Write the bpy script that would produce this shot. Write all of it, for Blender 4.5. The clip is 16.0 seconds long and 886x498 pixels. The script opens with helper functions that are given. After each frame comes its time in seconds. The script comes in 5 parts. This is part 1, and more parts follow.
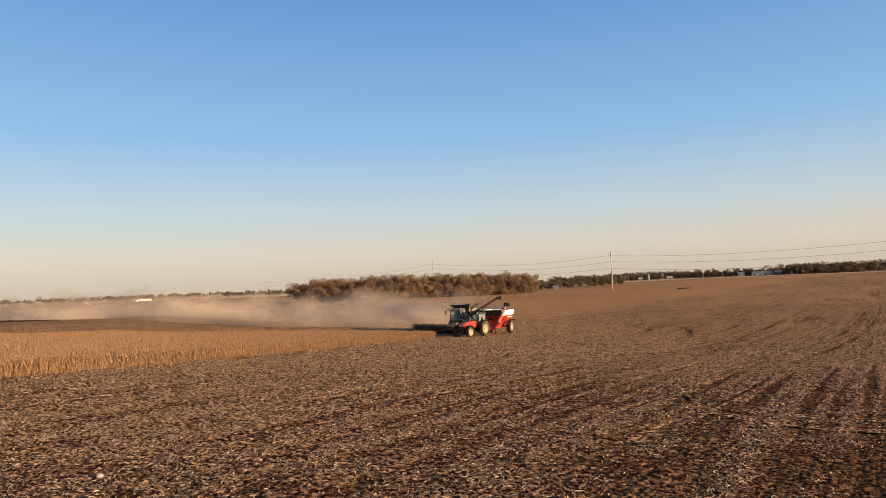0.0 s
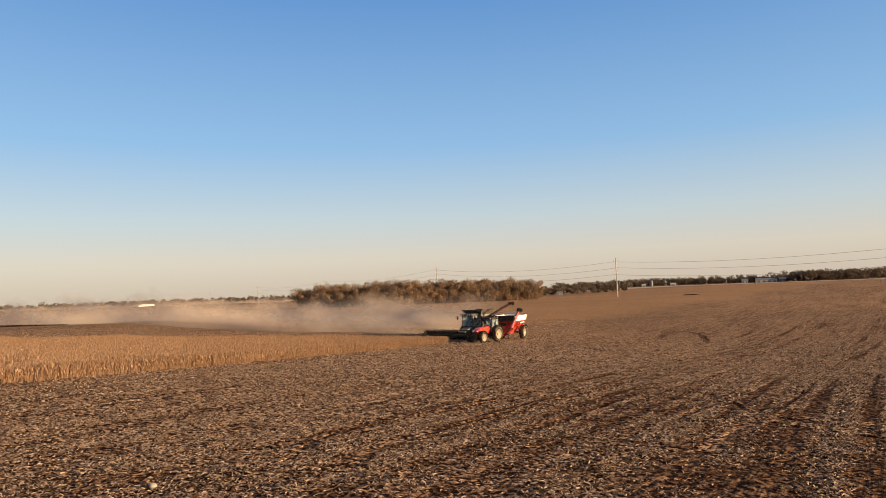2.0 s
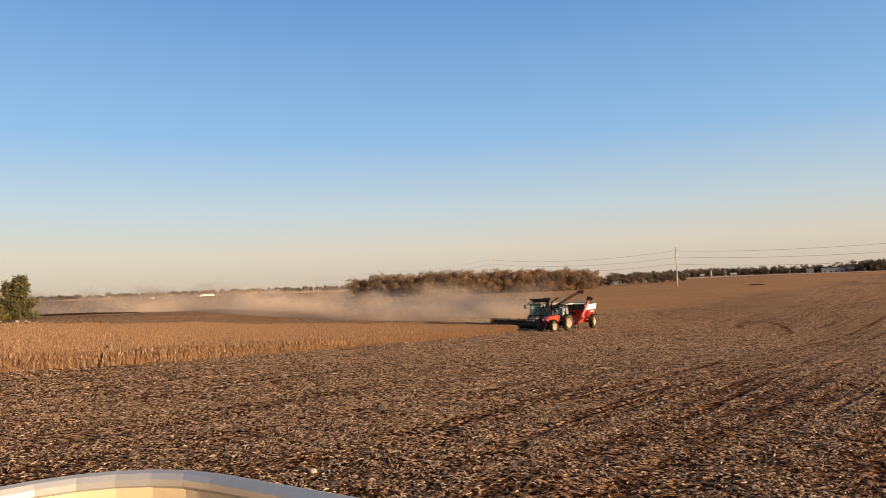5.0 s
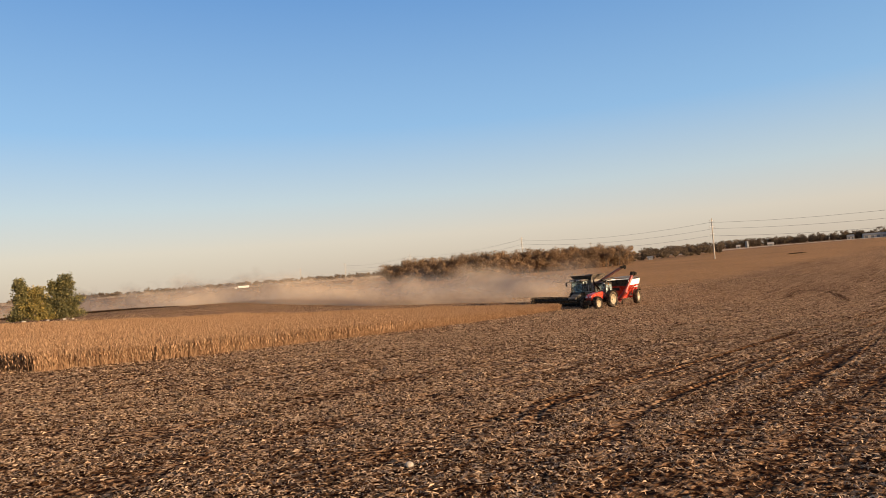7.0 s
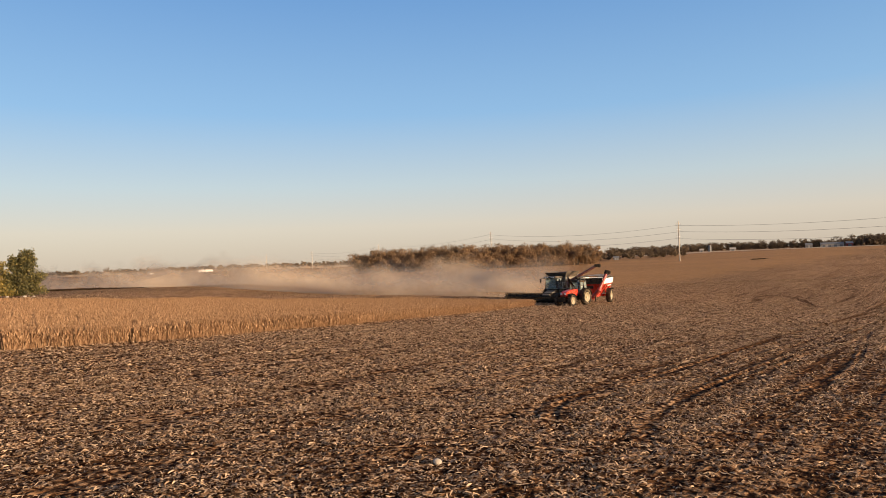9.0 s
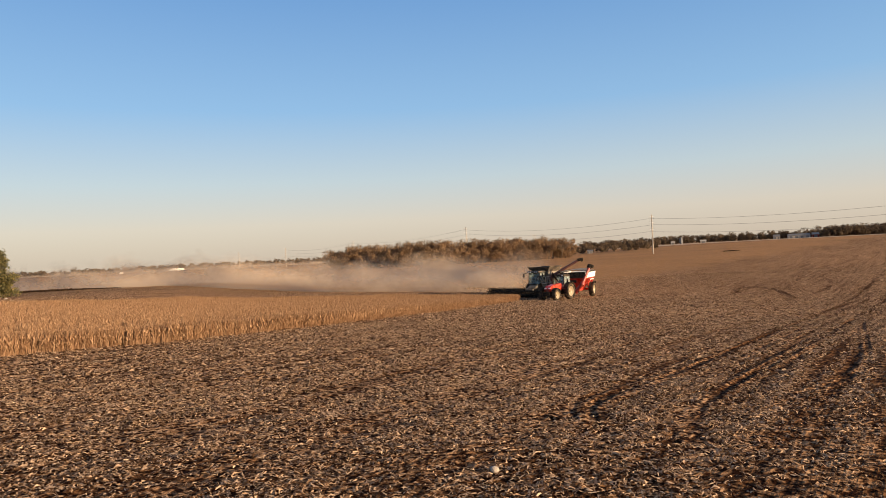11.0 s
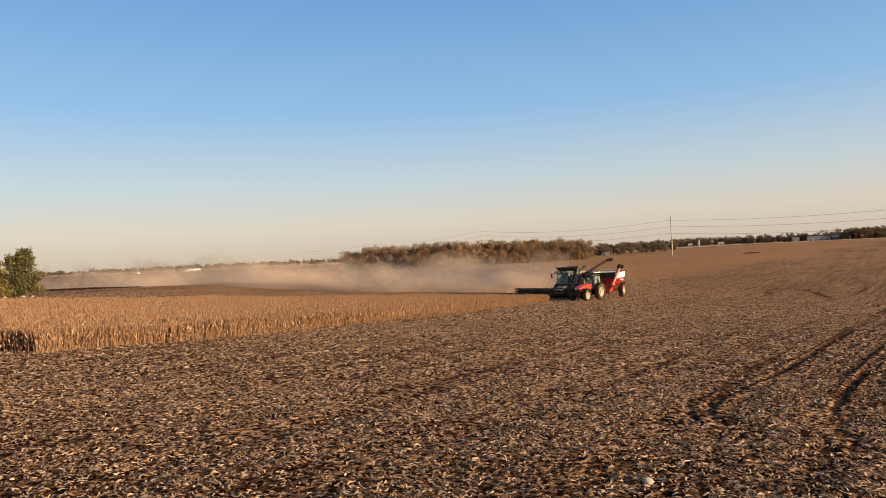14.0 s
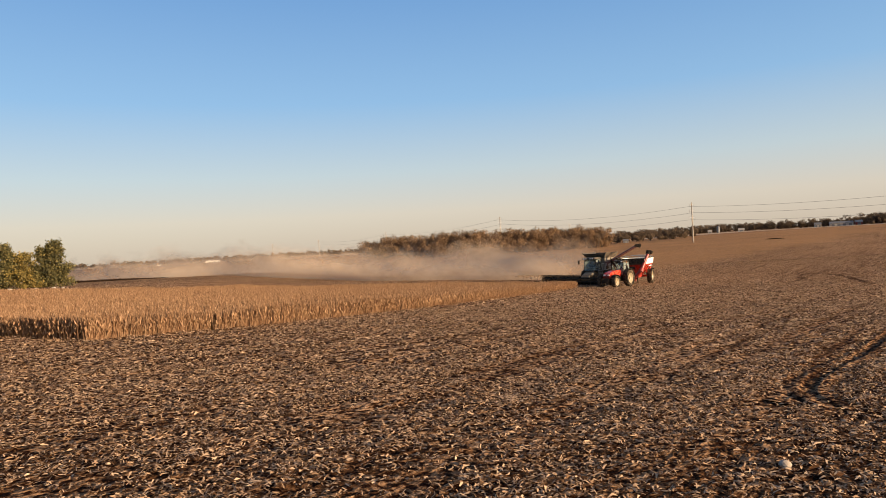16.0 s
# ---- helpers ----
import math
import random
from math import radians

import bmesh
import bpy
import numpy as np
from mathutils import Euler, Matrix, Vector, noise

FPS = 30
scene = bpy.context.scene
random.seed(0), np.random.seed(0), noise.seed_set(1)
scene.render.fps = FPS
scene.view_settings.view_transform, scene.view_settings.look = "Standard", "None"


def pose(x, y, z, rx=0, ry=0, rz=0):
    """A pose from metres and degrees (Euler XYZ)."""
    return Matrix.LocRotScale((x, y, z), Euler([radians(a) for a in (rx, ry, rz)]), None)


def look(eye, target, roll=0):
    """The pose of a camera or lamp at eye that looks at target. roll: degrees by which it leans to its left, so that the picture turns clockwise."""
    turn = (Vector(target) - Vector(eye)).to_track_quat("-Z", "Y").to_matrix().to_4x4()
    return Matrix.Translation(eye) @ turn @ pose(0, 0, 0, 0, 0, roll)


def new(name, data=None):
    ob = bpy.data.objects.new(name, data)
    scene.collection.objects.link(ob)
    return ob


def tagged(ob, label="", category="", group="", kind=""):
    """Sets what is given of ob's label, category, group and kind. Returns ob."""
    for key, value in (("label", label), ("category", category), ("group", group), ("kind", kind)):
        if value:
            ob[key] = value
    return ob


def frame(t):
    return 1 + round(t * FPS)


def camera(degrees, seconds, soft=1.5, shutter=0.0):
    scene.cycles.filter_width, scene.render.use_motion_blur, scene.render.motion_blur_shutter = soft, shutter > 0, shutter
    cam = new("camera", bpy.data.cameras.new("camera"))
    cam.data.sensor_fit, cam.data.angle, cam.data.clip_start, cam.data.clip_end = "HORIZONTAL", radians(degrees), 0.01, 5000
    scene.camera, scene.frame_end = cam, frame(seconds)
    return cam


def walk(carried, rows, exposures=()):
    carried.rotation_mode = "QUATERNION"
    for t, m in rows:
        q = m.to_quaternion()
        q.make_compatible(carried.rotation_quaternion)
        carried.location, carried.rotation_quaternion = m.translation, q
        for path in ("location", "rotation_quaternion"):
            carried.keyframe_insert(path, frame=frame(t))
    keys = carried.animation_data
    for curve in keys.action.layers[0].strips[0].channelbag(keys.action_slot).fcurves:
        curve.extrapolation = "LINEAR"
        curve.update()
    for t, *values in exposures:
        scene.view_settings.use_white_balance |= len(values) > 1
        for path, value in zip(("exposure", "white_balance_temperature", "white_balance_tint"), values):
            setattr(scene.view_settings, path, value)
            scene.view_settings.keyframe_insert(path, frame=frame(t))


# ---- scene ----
cam = camera(66.8, 16.0, soft=0.5)
# seconds, x, y, z in metres, then yaw, pitch and lean in degrees
ROWS = [
    (0, 0.000, 0.000, 3.600, -0.00, 3.00, 2.20),
    (0.5, -0.338, 0.231, 3.559, -0.38, 2.85, 2.02),
    (1, -0.690, 0.452, 3.528, -0.24, 2.96, 2.19),
    (1.5, -1.041, 0.644, 3.510, -0.07, 3.23, 2.26),
    (2, -1.425, 0.809, 3.500, 0.14, 3.53, 2.06),
    (2.5, -1.855, 0.951, 3.491, 0.56, 3.62, 2.13),
    (3, -2.313, 1.074, 3.470, 1.18, 3.75, 1.93),
    (3.5, -2.747, 1.181, 3.430, 2.26, 3.65, 1.94),
    (4, -3.129, 1.285, 3.374, 3.38, 3.47, 2.12),
    (6.5, -4.571, 2.707, 3.202, 6.07, 1.74, 3.18),
    (7, -4.946, 2.851, 3.183, 7.05, 1.57, 4.45),
    (7.5, -5.273, 2.985, 3.181, 7.02, 2.20, 4.26),
    (8, -5.561, 3.119, 3.164, 6.43, 1.99, 3.79),
    (8.5, -5.838, 3.258, 3.147, 5.24, 1.25, 2.65),
    (11, -7.383, 3.712, 3.286, 2.10, 0.27, 2.84),
    (11.5, -7.658, 3.916, 3.289, 2.08, 0.38, 2.75),
    (12, -7.975, 4.103, 3.293, 2.22, 0.70, 2.53),
    (12.5, -8.320, 4.309, 3.270, 2.55, 0.69, 2.60),
    (13, -8.624, 4.528, 3.208, 2.87, 0.61, 2.67),
    (13.5, -8.916, 4.737, 3.120, 3.14, 0.48, 2.85),
    (14, -9.179, 4.905, 3.067, 3.25, 0.47, 2.63),
    (14.5, -9.441, 5.027, 3.040, 3.52, 0.44, 2.87),
    (15, -9.757, 5.134, 3.011, 3.88, 0.43, 2.84),
    (15.5, -10.117, 5.247, 2.960, 4.33, 0.14, 3.02),
    (16, -10.485, 5.377, 2.884, 4.67, -0.35, 3.21),
]
walk(cam, [(t, pose(x, y, z, 90 + pitch, 0, yaw) @ pose(0, 0, 0, 0, 0, -lean)) for t, x, y, z, yaw, pitch, lean in ROWS],
     exposures=[(0.0, 1.15), (16.0, 1.15)])

# ---- world and sun ----
SUN_ELEVATION, SUN_AZIMUTH = radians(10.5), radians(118.0)   # azimuth clockwise from +y
world = bpy.data.worlds.new("sky")
scene.world = world
world.use_nodes = True
wn = world.node_tree.nodes
sky = wn.new("ShaderNodeTexSky")
sky.sky_type = "NISHITA"
sky.sun_disc = False
sky.sun_elevation = SUN_ELEVATION
sky.sun_rotation = SUN_AZIMUTH
sky.altitude = 200
sky.air_density, sky.dust_density, sky.ozone_density = 1.0, 1.0, 2.0
wl = world.node_tree.links
# low autumn haze: cream at the horizon, clear blue above, brighter and warmer towards the sun
way = wn.new("ShaderNodeTexCoord").outputs["Generated"]
up = wn.new("ShaderNodeSeparateXYZ")
wl.new(way, up.inputs[0])
air = wn.new("ShaderNodeValToRGB")
STOPS = [(0.0, (0.57, 0.478, 0.382)), (0.05, (0.64, 0.56, 0.468)), (0.11, (0.50, 0.572, 0.605)), (0.21, (0.262, 0.458, 0.700)), (0.40, (0.122, 0.288, 0.590)), (0.55, (0.075, 0.165, 0.34)), (1.0, (0.03, 0.065, 0.14))]
while len(air.color_ramp.elements) < len(STOPS):
    air.color_ramp.elements.new(0.5)
for e, (p, c) in zip(air.color_ramp.elements, STOPS):
    e.position, e.color = p, (*c, 1)
wl.new(up.outputs[2], air.inputs[0])
side = wn.new("ShaderNodeVectorMath"); side.operation = "DOT_PRODUCT"
wl.new(way, side.inputs[0])
side.inputs[1].default_value = (math.sin(SUN_AZIMUTH), math.cos(SUN_AZIMUTH), 0)
glow = wn.new("ShaderNodeMapRange")
glow.inputs[1].default_value, glow.inputs[2].default_value, glow.inputs[3].default_value, glow.inputs[4].default_value = -0.9, 1.0, 1.25, 1.21
wl.new(side.outputs["Value"], glow.inputs[0])
lit = wn.new("ShaderNodeVectorMath"); lit.operation = "SCALE"
wl.new(air.outputs[0], lit.inputs[0]); wl.new(glow.outputs[0], lit.inputs["Scale"])
part_sky = wn.new("ShaderNodeVectorMath"); part_sky.operation = "SCALE"
wl.new(sky.outputs[0], part_sky.inputs[0]); part_sky.inputs["Scale"].default_value = 0.14
blend = wn.new("ShaderNodeMix"); blend.data_type = "RGBA"
blend.inputs[0].default_value = 0.82
wl.new(part_sky.outputs[0], blend.inputs[6]); wl.new(lit.outputs[0], blend.inputs[7])
# the warm aureole round the low sun
near_sun = wn.new("ShaderNodeVectorMath"); near_sun.operation = "DOT_PRODUCT"
wl.new(way, near_sun.inputs[0])
near_sun.inputs[1].default_value = (math.sin(SUN_AZIMUTH) * math.cos(SUN_ELEVATION), math.cos(SUN_AZIMUTH) * math.cos(SUN_ELEVATION), math.sin(SUN_ELEVATION))
above_zero = wn.new("ShaderNodeMath"); above_zero.operation = "MAXIMUM"; above_zero.inputs[1].default_value = 0.0
wl.new(near_sun.outputs["Value"], above_zero.inputs[0])
tight = wn.new("ShaderNodeMath"); tight.operation = "POWER"; tight.inputs[1].default_value = 7.0
wl.new(above_zero.outputs[0], tight.inputs[0])
aureole = wn.new("ShaderNodeVectorMath"); aureole.operation = "SCALE"
aureole.inputs[0].default_value = (1.7, 1.0, 0.47)
wl.new(tight.outputs[0], aureole.inputs["Scale"])
whole = wn.new("ShaderNodeVectorMath"); whole.operation = "ADD"
wl.new(blend.outputs[2], whole.inputs[0]); wl.new(aureole.outputs[0], whole.inputs[1])
wl.new(whole.outputs[0], wn["Background"].inputs[0])
wn["Background"].inputs["Strength"].default_value = 0.435

sun_data = bpy.data.lights.new("sun", "SUN")
sun_data.energy, sun_data.angle, sun_data.color = 5.0, radians(0.6), (1.0, 0.735, 0.475)
sun = new("sun", sun_data)
to_sun = Vector((math.sin(SUN_AZIMUTH) * math.cos(SUN_ELEVATION), math.cos(SUN_AZIMUTH) * math.cos(SUN_ELEVATION), math.sin(SUN_ELEVATION)))
sun.matrix_world = look(to_sun * 100, (0, 0, 0))

# ---- materials ----
def material(name, rough=0.8, metal=0.0):
    m = bpy.data.materials.new(name)
    m.use_nodes = True
    n, l = m.node_tree.nodes, m.node_tree.links
    b = n["Principled BSDF"]
    b.inputs["Roughness"].default_value, b.inputs["Metallic"].default_value = rough, metal
    if rough >= 0.85:
        b.inputs["Specular IOR Level"].default_value = 0.03      # dull, fibrous or earthy surfaces
    return m, n, l, b


def noise_node(n, l, scale, detail=4.0, rough=0.6, vector=None):
    t = n.new("ShaderNodeTexNoise")
    t.inputs["Scale"].default_value, t.inputs["Detail"].default_value, t.inputs["Roughness"].default_value = scale, detail, rough
    if vector is not None:
        l.new(vector, t.inputs["Vector"])
    return t.outputs["Fac"]


def ramp(n, l, fac, stops):
    r = n.new("ShaderNodeValToRGB")
    while len(r.color_ramp.elements) < len(stops):
        r.color_ramp.elements.new(0.5)
    for e, (p, c) in zip(r.color_ramp.elements, stops):
        e.position, e.color = p, (*c, 1) if len(c) == 3 else c
    l.new(fac, r.inputs[0])
    return r.outputs["Color"]


def mix(n, l, fac, a, b, mode="MIX"):
    k = n.new("ShaderNodeMix")
    k.data_type, k.blend_type = "RGBA", mode
    for value, slot in ((fac, k.inputs[0]), (a, k.inputs[6]), (b, k.inputs[7])):
        if hasattr(value, "is_linked"):
            l.new(value, slot)
        else:
            slot.default_value = value if isinstance(value, (int, float)) else (*value, 1)
    return k.outputs[2]


def bump(n, l, b, height, strength, distance):
    k = n.new("ShaderNodeBump")
    k.inputs["Strength"].default_value, k.inputs["Distance"].default_value = strength, distance
    l.new(height, k.inputs["Height"])
    l.new(k.outputs[0], b.inputs["Normal"])


def position(n):
    return n.new("ShaderNodeNewGeometry").outputs["Position"]


def turned(n, l, angle, scale):
    k = n.new("ShaderNodeMapping")
    k.inputs["Rotation"].default_value = (0, 0, angle)
    l.new(position(n), k.inputs["Vector"])
    q = n.new("ShaderNodeMapping")
    q.inputs["Scale"].default_value = scale
    l.new(k.outputs[0], q.inputs["Vector"])
    return q.outputs[0]


ROW = radians(33.5)          # the drill rows run this far to the right of +y

def ground_material():
    m, n, l, b = material("stubble_ground", 0.95)
    p = position(n)
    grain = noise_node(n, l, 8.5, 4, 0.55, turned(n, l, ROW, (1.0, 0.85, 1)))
    lump = noise_node(n, l, 4.5, 3, 0.5, p)
    clump = noise_node(n, l, 1.7, 5, 0.65, p)
    rows = noise_node(n, l, 1.0, 5, 0.6, turned(n, l, ROW, (2.2, 0.05, 1)))
    wide = noise_node(n, l, 0.05, 5, 0.6, turned(n, l, ROW, (2.4, 0.5, 1)))
    # dark soil gaps; the near-black low stops also paint in their shade
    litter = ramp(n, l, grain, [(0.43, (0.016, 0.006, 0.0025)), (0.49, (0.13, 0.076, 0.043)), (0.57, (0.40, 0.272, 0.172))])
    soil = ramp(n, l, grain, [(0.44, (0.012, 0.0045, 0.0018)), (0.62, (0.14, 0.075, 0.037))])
    add = n.new("ShaderNodeMath"); add.operation = "MULTIPLY_ADD"
    l.new(rows, add.inputs[0]); add.inputs[1].default_value = 1.9
    l.new(clump, add.inputs[2])
    add2 = n.new("ShaderNodeMath"); add2.operation = "MULTIPLY_ADD"
    l.new(wide, add2.inputs[0]); add2.inputs[1].default_value = 0.9
    l.new(add.outputs[0], add2.inputs[2])
    mp = n.new("ShaderNodeMapRange")
    mp.inputs[1].default_value, mp.inputs[2].default_value = 1.66, 1.99
    # close to the headland the drill rows run crosswise
    cross = noise_node(n, l, 1.0, 4, 0.6, turned(n, l, radians(4), (0.16, 3.4, 1)))
    lie = n.new("ShaderNodeSeparateXYZ"); l.new(p, lie.inputs[0])
    head = n.new("ShaderNodeMapRange")
    head.inputs[1].default_value, head.inputs[2].default_value, head.inputs[3].default_value, head.inputs[4].default_value = 15, 24, 1.0, 0.0
    l.new(lie.outputs[1], head.inputs[0])
    level = n.new("ShaderNodeMath"); level.operation = "SUBTRACT"; level.inputs[1].default_value = 0.5
    l.new(cross, level.inputs[0])
    share = n.new("ShaderNodeMath"); share.operation = "MULTIPLY"
    l.new(level.outputs[0], share.inputs[0]); l.new(head.outputs[0], share.inputs[1])
    add3 = n.new("ShaderNodeMath"); add3.operation = "MULTIPLY_ADD"
    l.new(share.outputs[0], add3.inputs[0]); add3.inputs[1].default_value = 1.5
    l.new(add2.outputs[0], add3.inputs[2])
    l.new(add3.outputs[0], mp.inputs[0])
    at = n.new("ShaderNodeAttribute"); at.attribute_name = "pressed"
    keep = n.new("ShaderNodeMath"); keep.operation = "MULTIPLY_ADD"; keep.use_clamp = True
    l.new(at.outputs["Fac"], keep.inputs[0]); keep.inputs[1].default_value = -0.9
    l.new(mp.outputs[0], keep.inputs[2])
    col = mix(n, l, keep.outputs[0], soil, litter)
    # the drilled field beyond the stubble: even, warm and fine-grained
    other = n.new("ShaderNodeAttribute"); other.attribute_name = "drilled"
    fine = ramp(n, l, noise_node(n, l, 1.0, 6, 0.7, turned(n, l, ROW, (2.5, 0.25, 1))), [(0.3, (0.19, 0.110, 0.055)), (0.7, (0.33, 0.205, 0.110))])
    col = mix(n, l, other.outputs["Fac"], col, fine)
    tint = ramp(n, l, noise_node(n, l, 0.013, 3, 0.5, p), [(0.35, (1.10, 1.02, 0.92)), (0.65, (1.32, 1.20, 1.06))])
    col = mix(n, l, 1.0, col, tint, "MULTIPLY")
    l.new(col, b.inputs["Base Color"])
    rough = n.new("ShaderNodeMath"); rough.operation = "MULTIPLY_ADD"
    l.new(lump, rough.inputs[0]); rough.inputs[1].default_value = 1.6
    l.new(grain, rough.inputs[2])
    ridge = n.new("ShaderNodeMath"); ridge.operation = "MULTIPLY_ADD"
    l.new(rows, ridge.inputs[0]); ridge.inputs[1].default_value = 2.2
    l.new(rough.outputs[0], ridge.inputs[2])
    bump(n, l, b, ridge.outputs[0], 1.0, 0.12)
    return m


def island_material(name, stops, rough=0.9, wear=0.0, through_light=0.0):
    m, n, l, b = material(name, rough)
    g = n.new("ShaderNodeNewGeometry")
    col = ramp(n, l, g.outputs["Random Per Island"], stops)
    if wear:
        v = ramp(n, l, noise_node(n, l, wear, 3, 0.6, g.outputs["Position"]), [(0.3, (0.6, 0.6, 0.6)), (0.7, (1.15, 1.1, 1.0))])
        col = mix(n, l, 1.0, col, v, "MULTIPLY")
    l.new(col, b.inputs["Base Color"])
    if through_light:
        t = n.new("ShaderNodeBsdfTranslucent")
        l.new(col, t.inputs[0])
        s = n.new("ShaderNodeMixShader")
        s.inputs[0].default_value = through_light
        l.new(b.outputs[0], s.inputs[1]); l.new(t.outputs[0], s.inputs[2])
        l.new(s.outputs[0], n["Material Output"].inputs["Surface"])
    return m


def worn(name, colour, rough=0.5, metal=0.0, dust=0.35, scale=3.0, dust_colour=(0.30, 0.21, 0.13)):
    """Painted or bare surface with patchy field dust and a fine uneven gloss."""
    m, n, l, b = material(name, rough, metal)
    co = n.new("ShaderNodeTexCoord").outputs["Object"]
    f = ramp(n, l, noise_node(n, l, scale, 6, 0.65, co), [(0.42, (0, 0, 0)), (0.75, (dust, dust, dust))])
    l.new(mix(n, l, f, colour, dust_colour), b.inputs["Base Color"])
    r = n.new("ShaderNodeMapRange")
    r.inputs[3].default_value, r.inputs[4].default_value = max(0.05, rough - 0.1), min(1.0, rough + 0.3)
    l.new(f, r.inputs[0])
    l.new(r.outputs[0], b.inputs["Roughness"])
    bump(n, l, b, noise_node(n, l, scale * 9, 3, 0.5, co), 0.15, 0.01)
    return m


M_GROUND = ground_material()
M_STRAW = island_material("straw_litter", [(0.0, (0.020, 0.009, 0.0045)), (0.28, (0.085, 0.044, 0.022)), (0.46, (0.32, 0.202, 0.116)), (1.0, (0.61, 0.432, 0.278))], 0.9)
M_CROP = island_material("ripe_soybean", [(0.0, (0.19, 0.108, 0.060)), (0.5, (0.30, 0.180, 0.100)), (1.0, (0.43, 0.285, 0.170))], 0.85, 0.0, 0.3)
M_CANOPY = island_material("soybean_undergrowth", [(0.0, (0.38, 0.22, 0.105)), (1.0, (0.38, 0.22, 0.105))], 0.95, 9.0)
M_AUTUMN = island_material("autumn_leaves", [(0.0, (0.17, 0.112, 0.072)), (0.6, (0.25, 0.160, 0.094)), (1.0, (0.31, 0.210, 0.122))], 0.95, 0.09, 0.4)
M_DARKLEAF = island_material("dark_leaves", [(0.0, (0.095, 0.074, 0.056)), (1.0, (0.19, 0.140, 0.095))], 0.95, 0.03, 0.35)
M_GREEN = island_material("green_leaves", [(0.0, (0.050, 0.050, 0.018)), (0.6, (0.120, 0.112, 0.036)), (1.0, (0.24, 0.190, 0.062))], 0.8, 0.6, 0.3)
M_YELLOW = island_material("yellowing_leaves", [(0.0, (0.09, 0.085, 0.022)), (1.0, (0.33, 0.24, 0.06))], 0.7, 0.6, 0.3)
M_BARK = worn("bark", (0.11, 0.085, 0.065), 0.95, 0, 0.3, 2.0)
M_FARFIELD = worn("far_stubble", (0.46, 0.36, 0.26), 0.95, 0, 0.5, 0.02)
# near-black leaves, mainly for the strip that stands in for ditch shade
M_DARKSTRIP = island_material("dark_strip_leaves", [(0.0, (0.022, 0.013, 0.008)), (1.0, (0.050, 0.032, 0.020))], 0.95)

# ---- the ground ----
def smooth(a, b, v):
    k = min(1.0, max(0.0, (v - a) / (b - a)))
    return k * k * (3 - 2 * k)


def terrain(x, y):
    """Height of the rolling field: it falls to the right, dips where the machines work and rises again far off."""
    near = 1 - smooth(90, 260, y)
    z = -0.032 * max(-60, min(30, x)) * near - 0.02 * max(-30, min(95, y)) - 1.4 * smooth(20, 90, y)
    z += 1.4 * smooth(-30, -66, x) * smooth(20, 70, y) * near
    z += 2.4 * smooth(20, 260, x) * smooth(120, 420, y)
    z -= 1.2 * smooth(250, 620, y) * (1 - smooth(60, 300, x))
    return z


def clods(x, y):
    """Fine unevenness of the worked soil, in metres."""
    return 0.05 * noise.noise((x * 0.9, y * 0.9, 0)) + 0.035 * noise.noise((x * 2.7, y * 2.7, 5))


def spine(points, step=0.5):
    """A smooth way through the points (Catmull-Rom), in short steps."""
    pts = [points[0]] + list(points) + [points[-1]]
    out = []
    for p0, p1, p2, p3 in zip(pts, pts[1:], pts[2:], pts[3:]):
        n = max(2, int(math.dist(p1, p2) / step))
        for k in range(n):
            t = k / n
            out.append([0.5 * (2 * b + (c - a) * t + (2 * a - 5 * b + 4 * c - d) * t * t + (3 * b - a - 3 * c + d) * t ** 3) for a, b, c, d in zip(p0, p1, p2, p3)])
    return np.array(out)


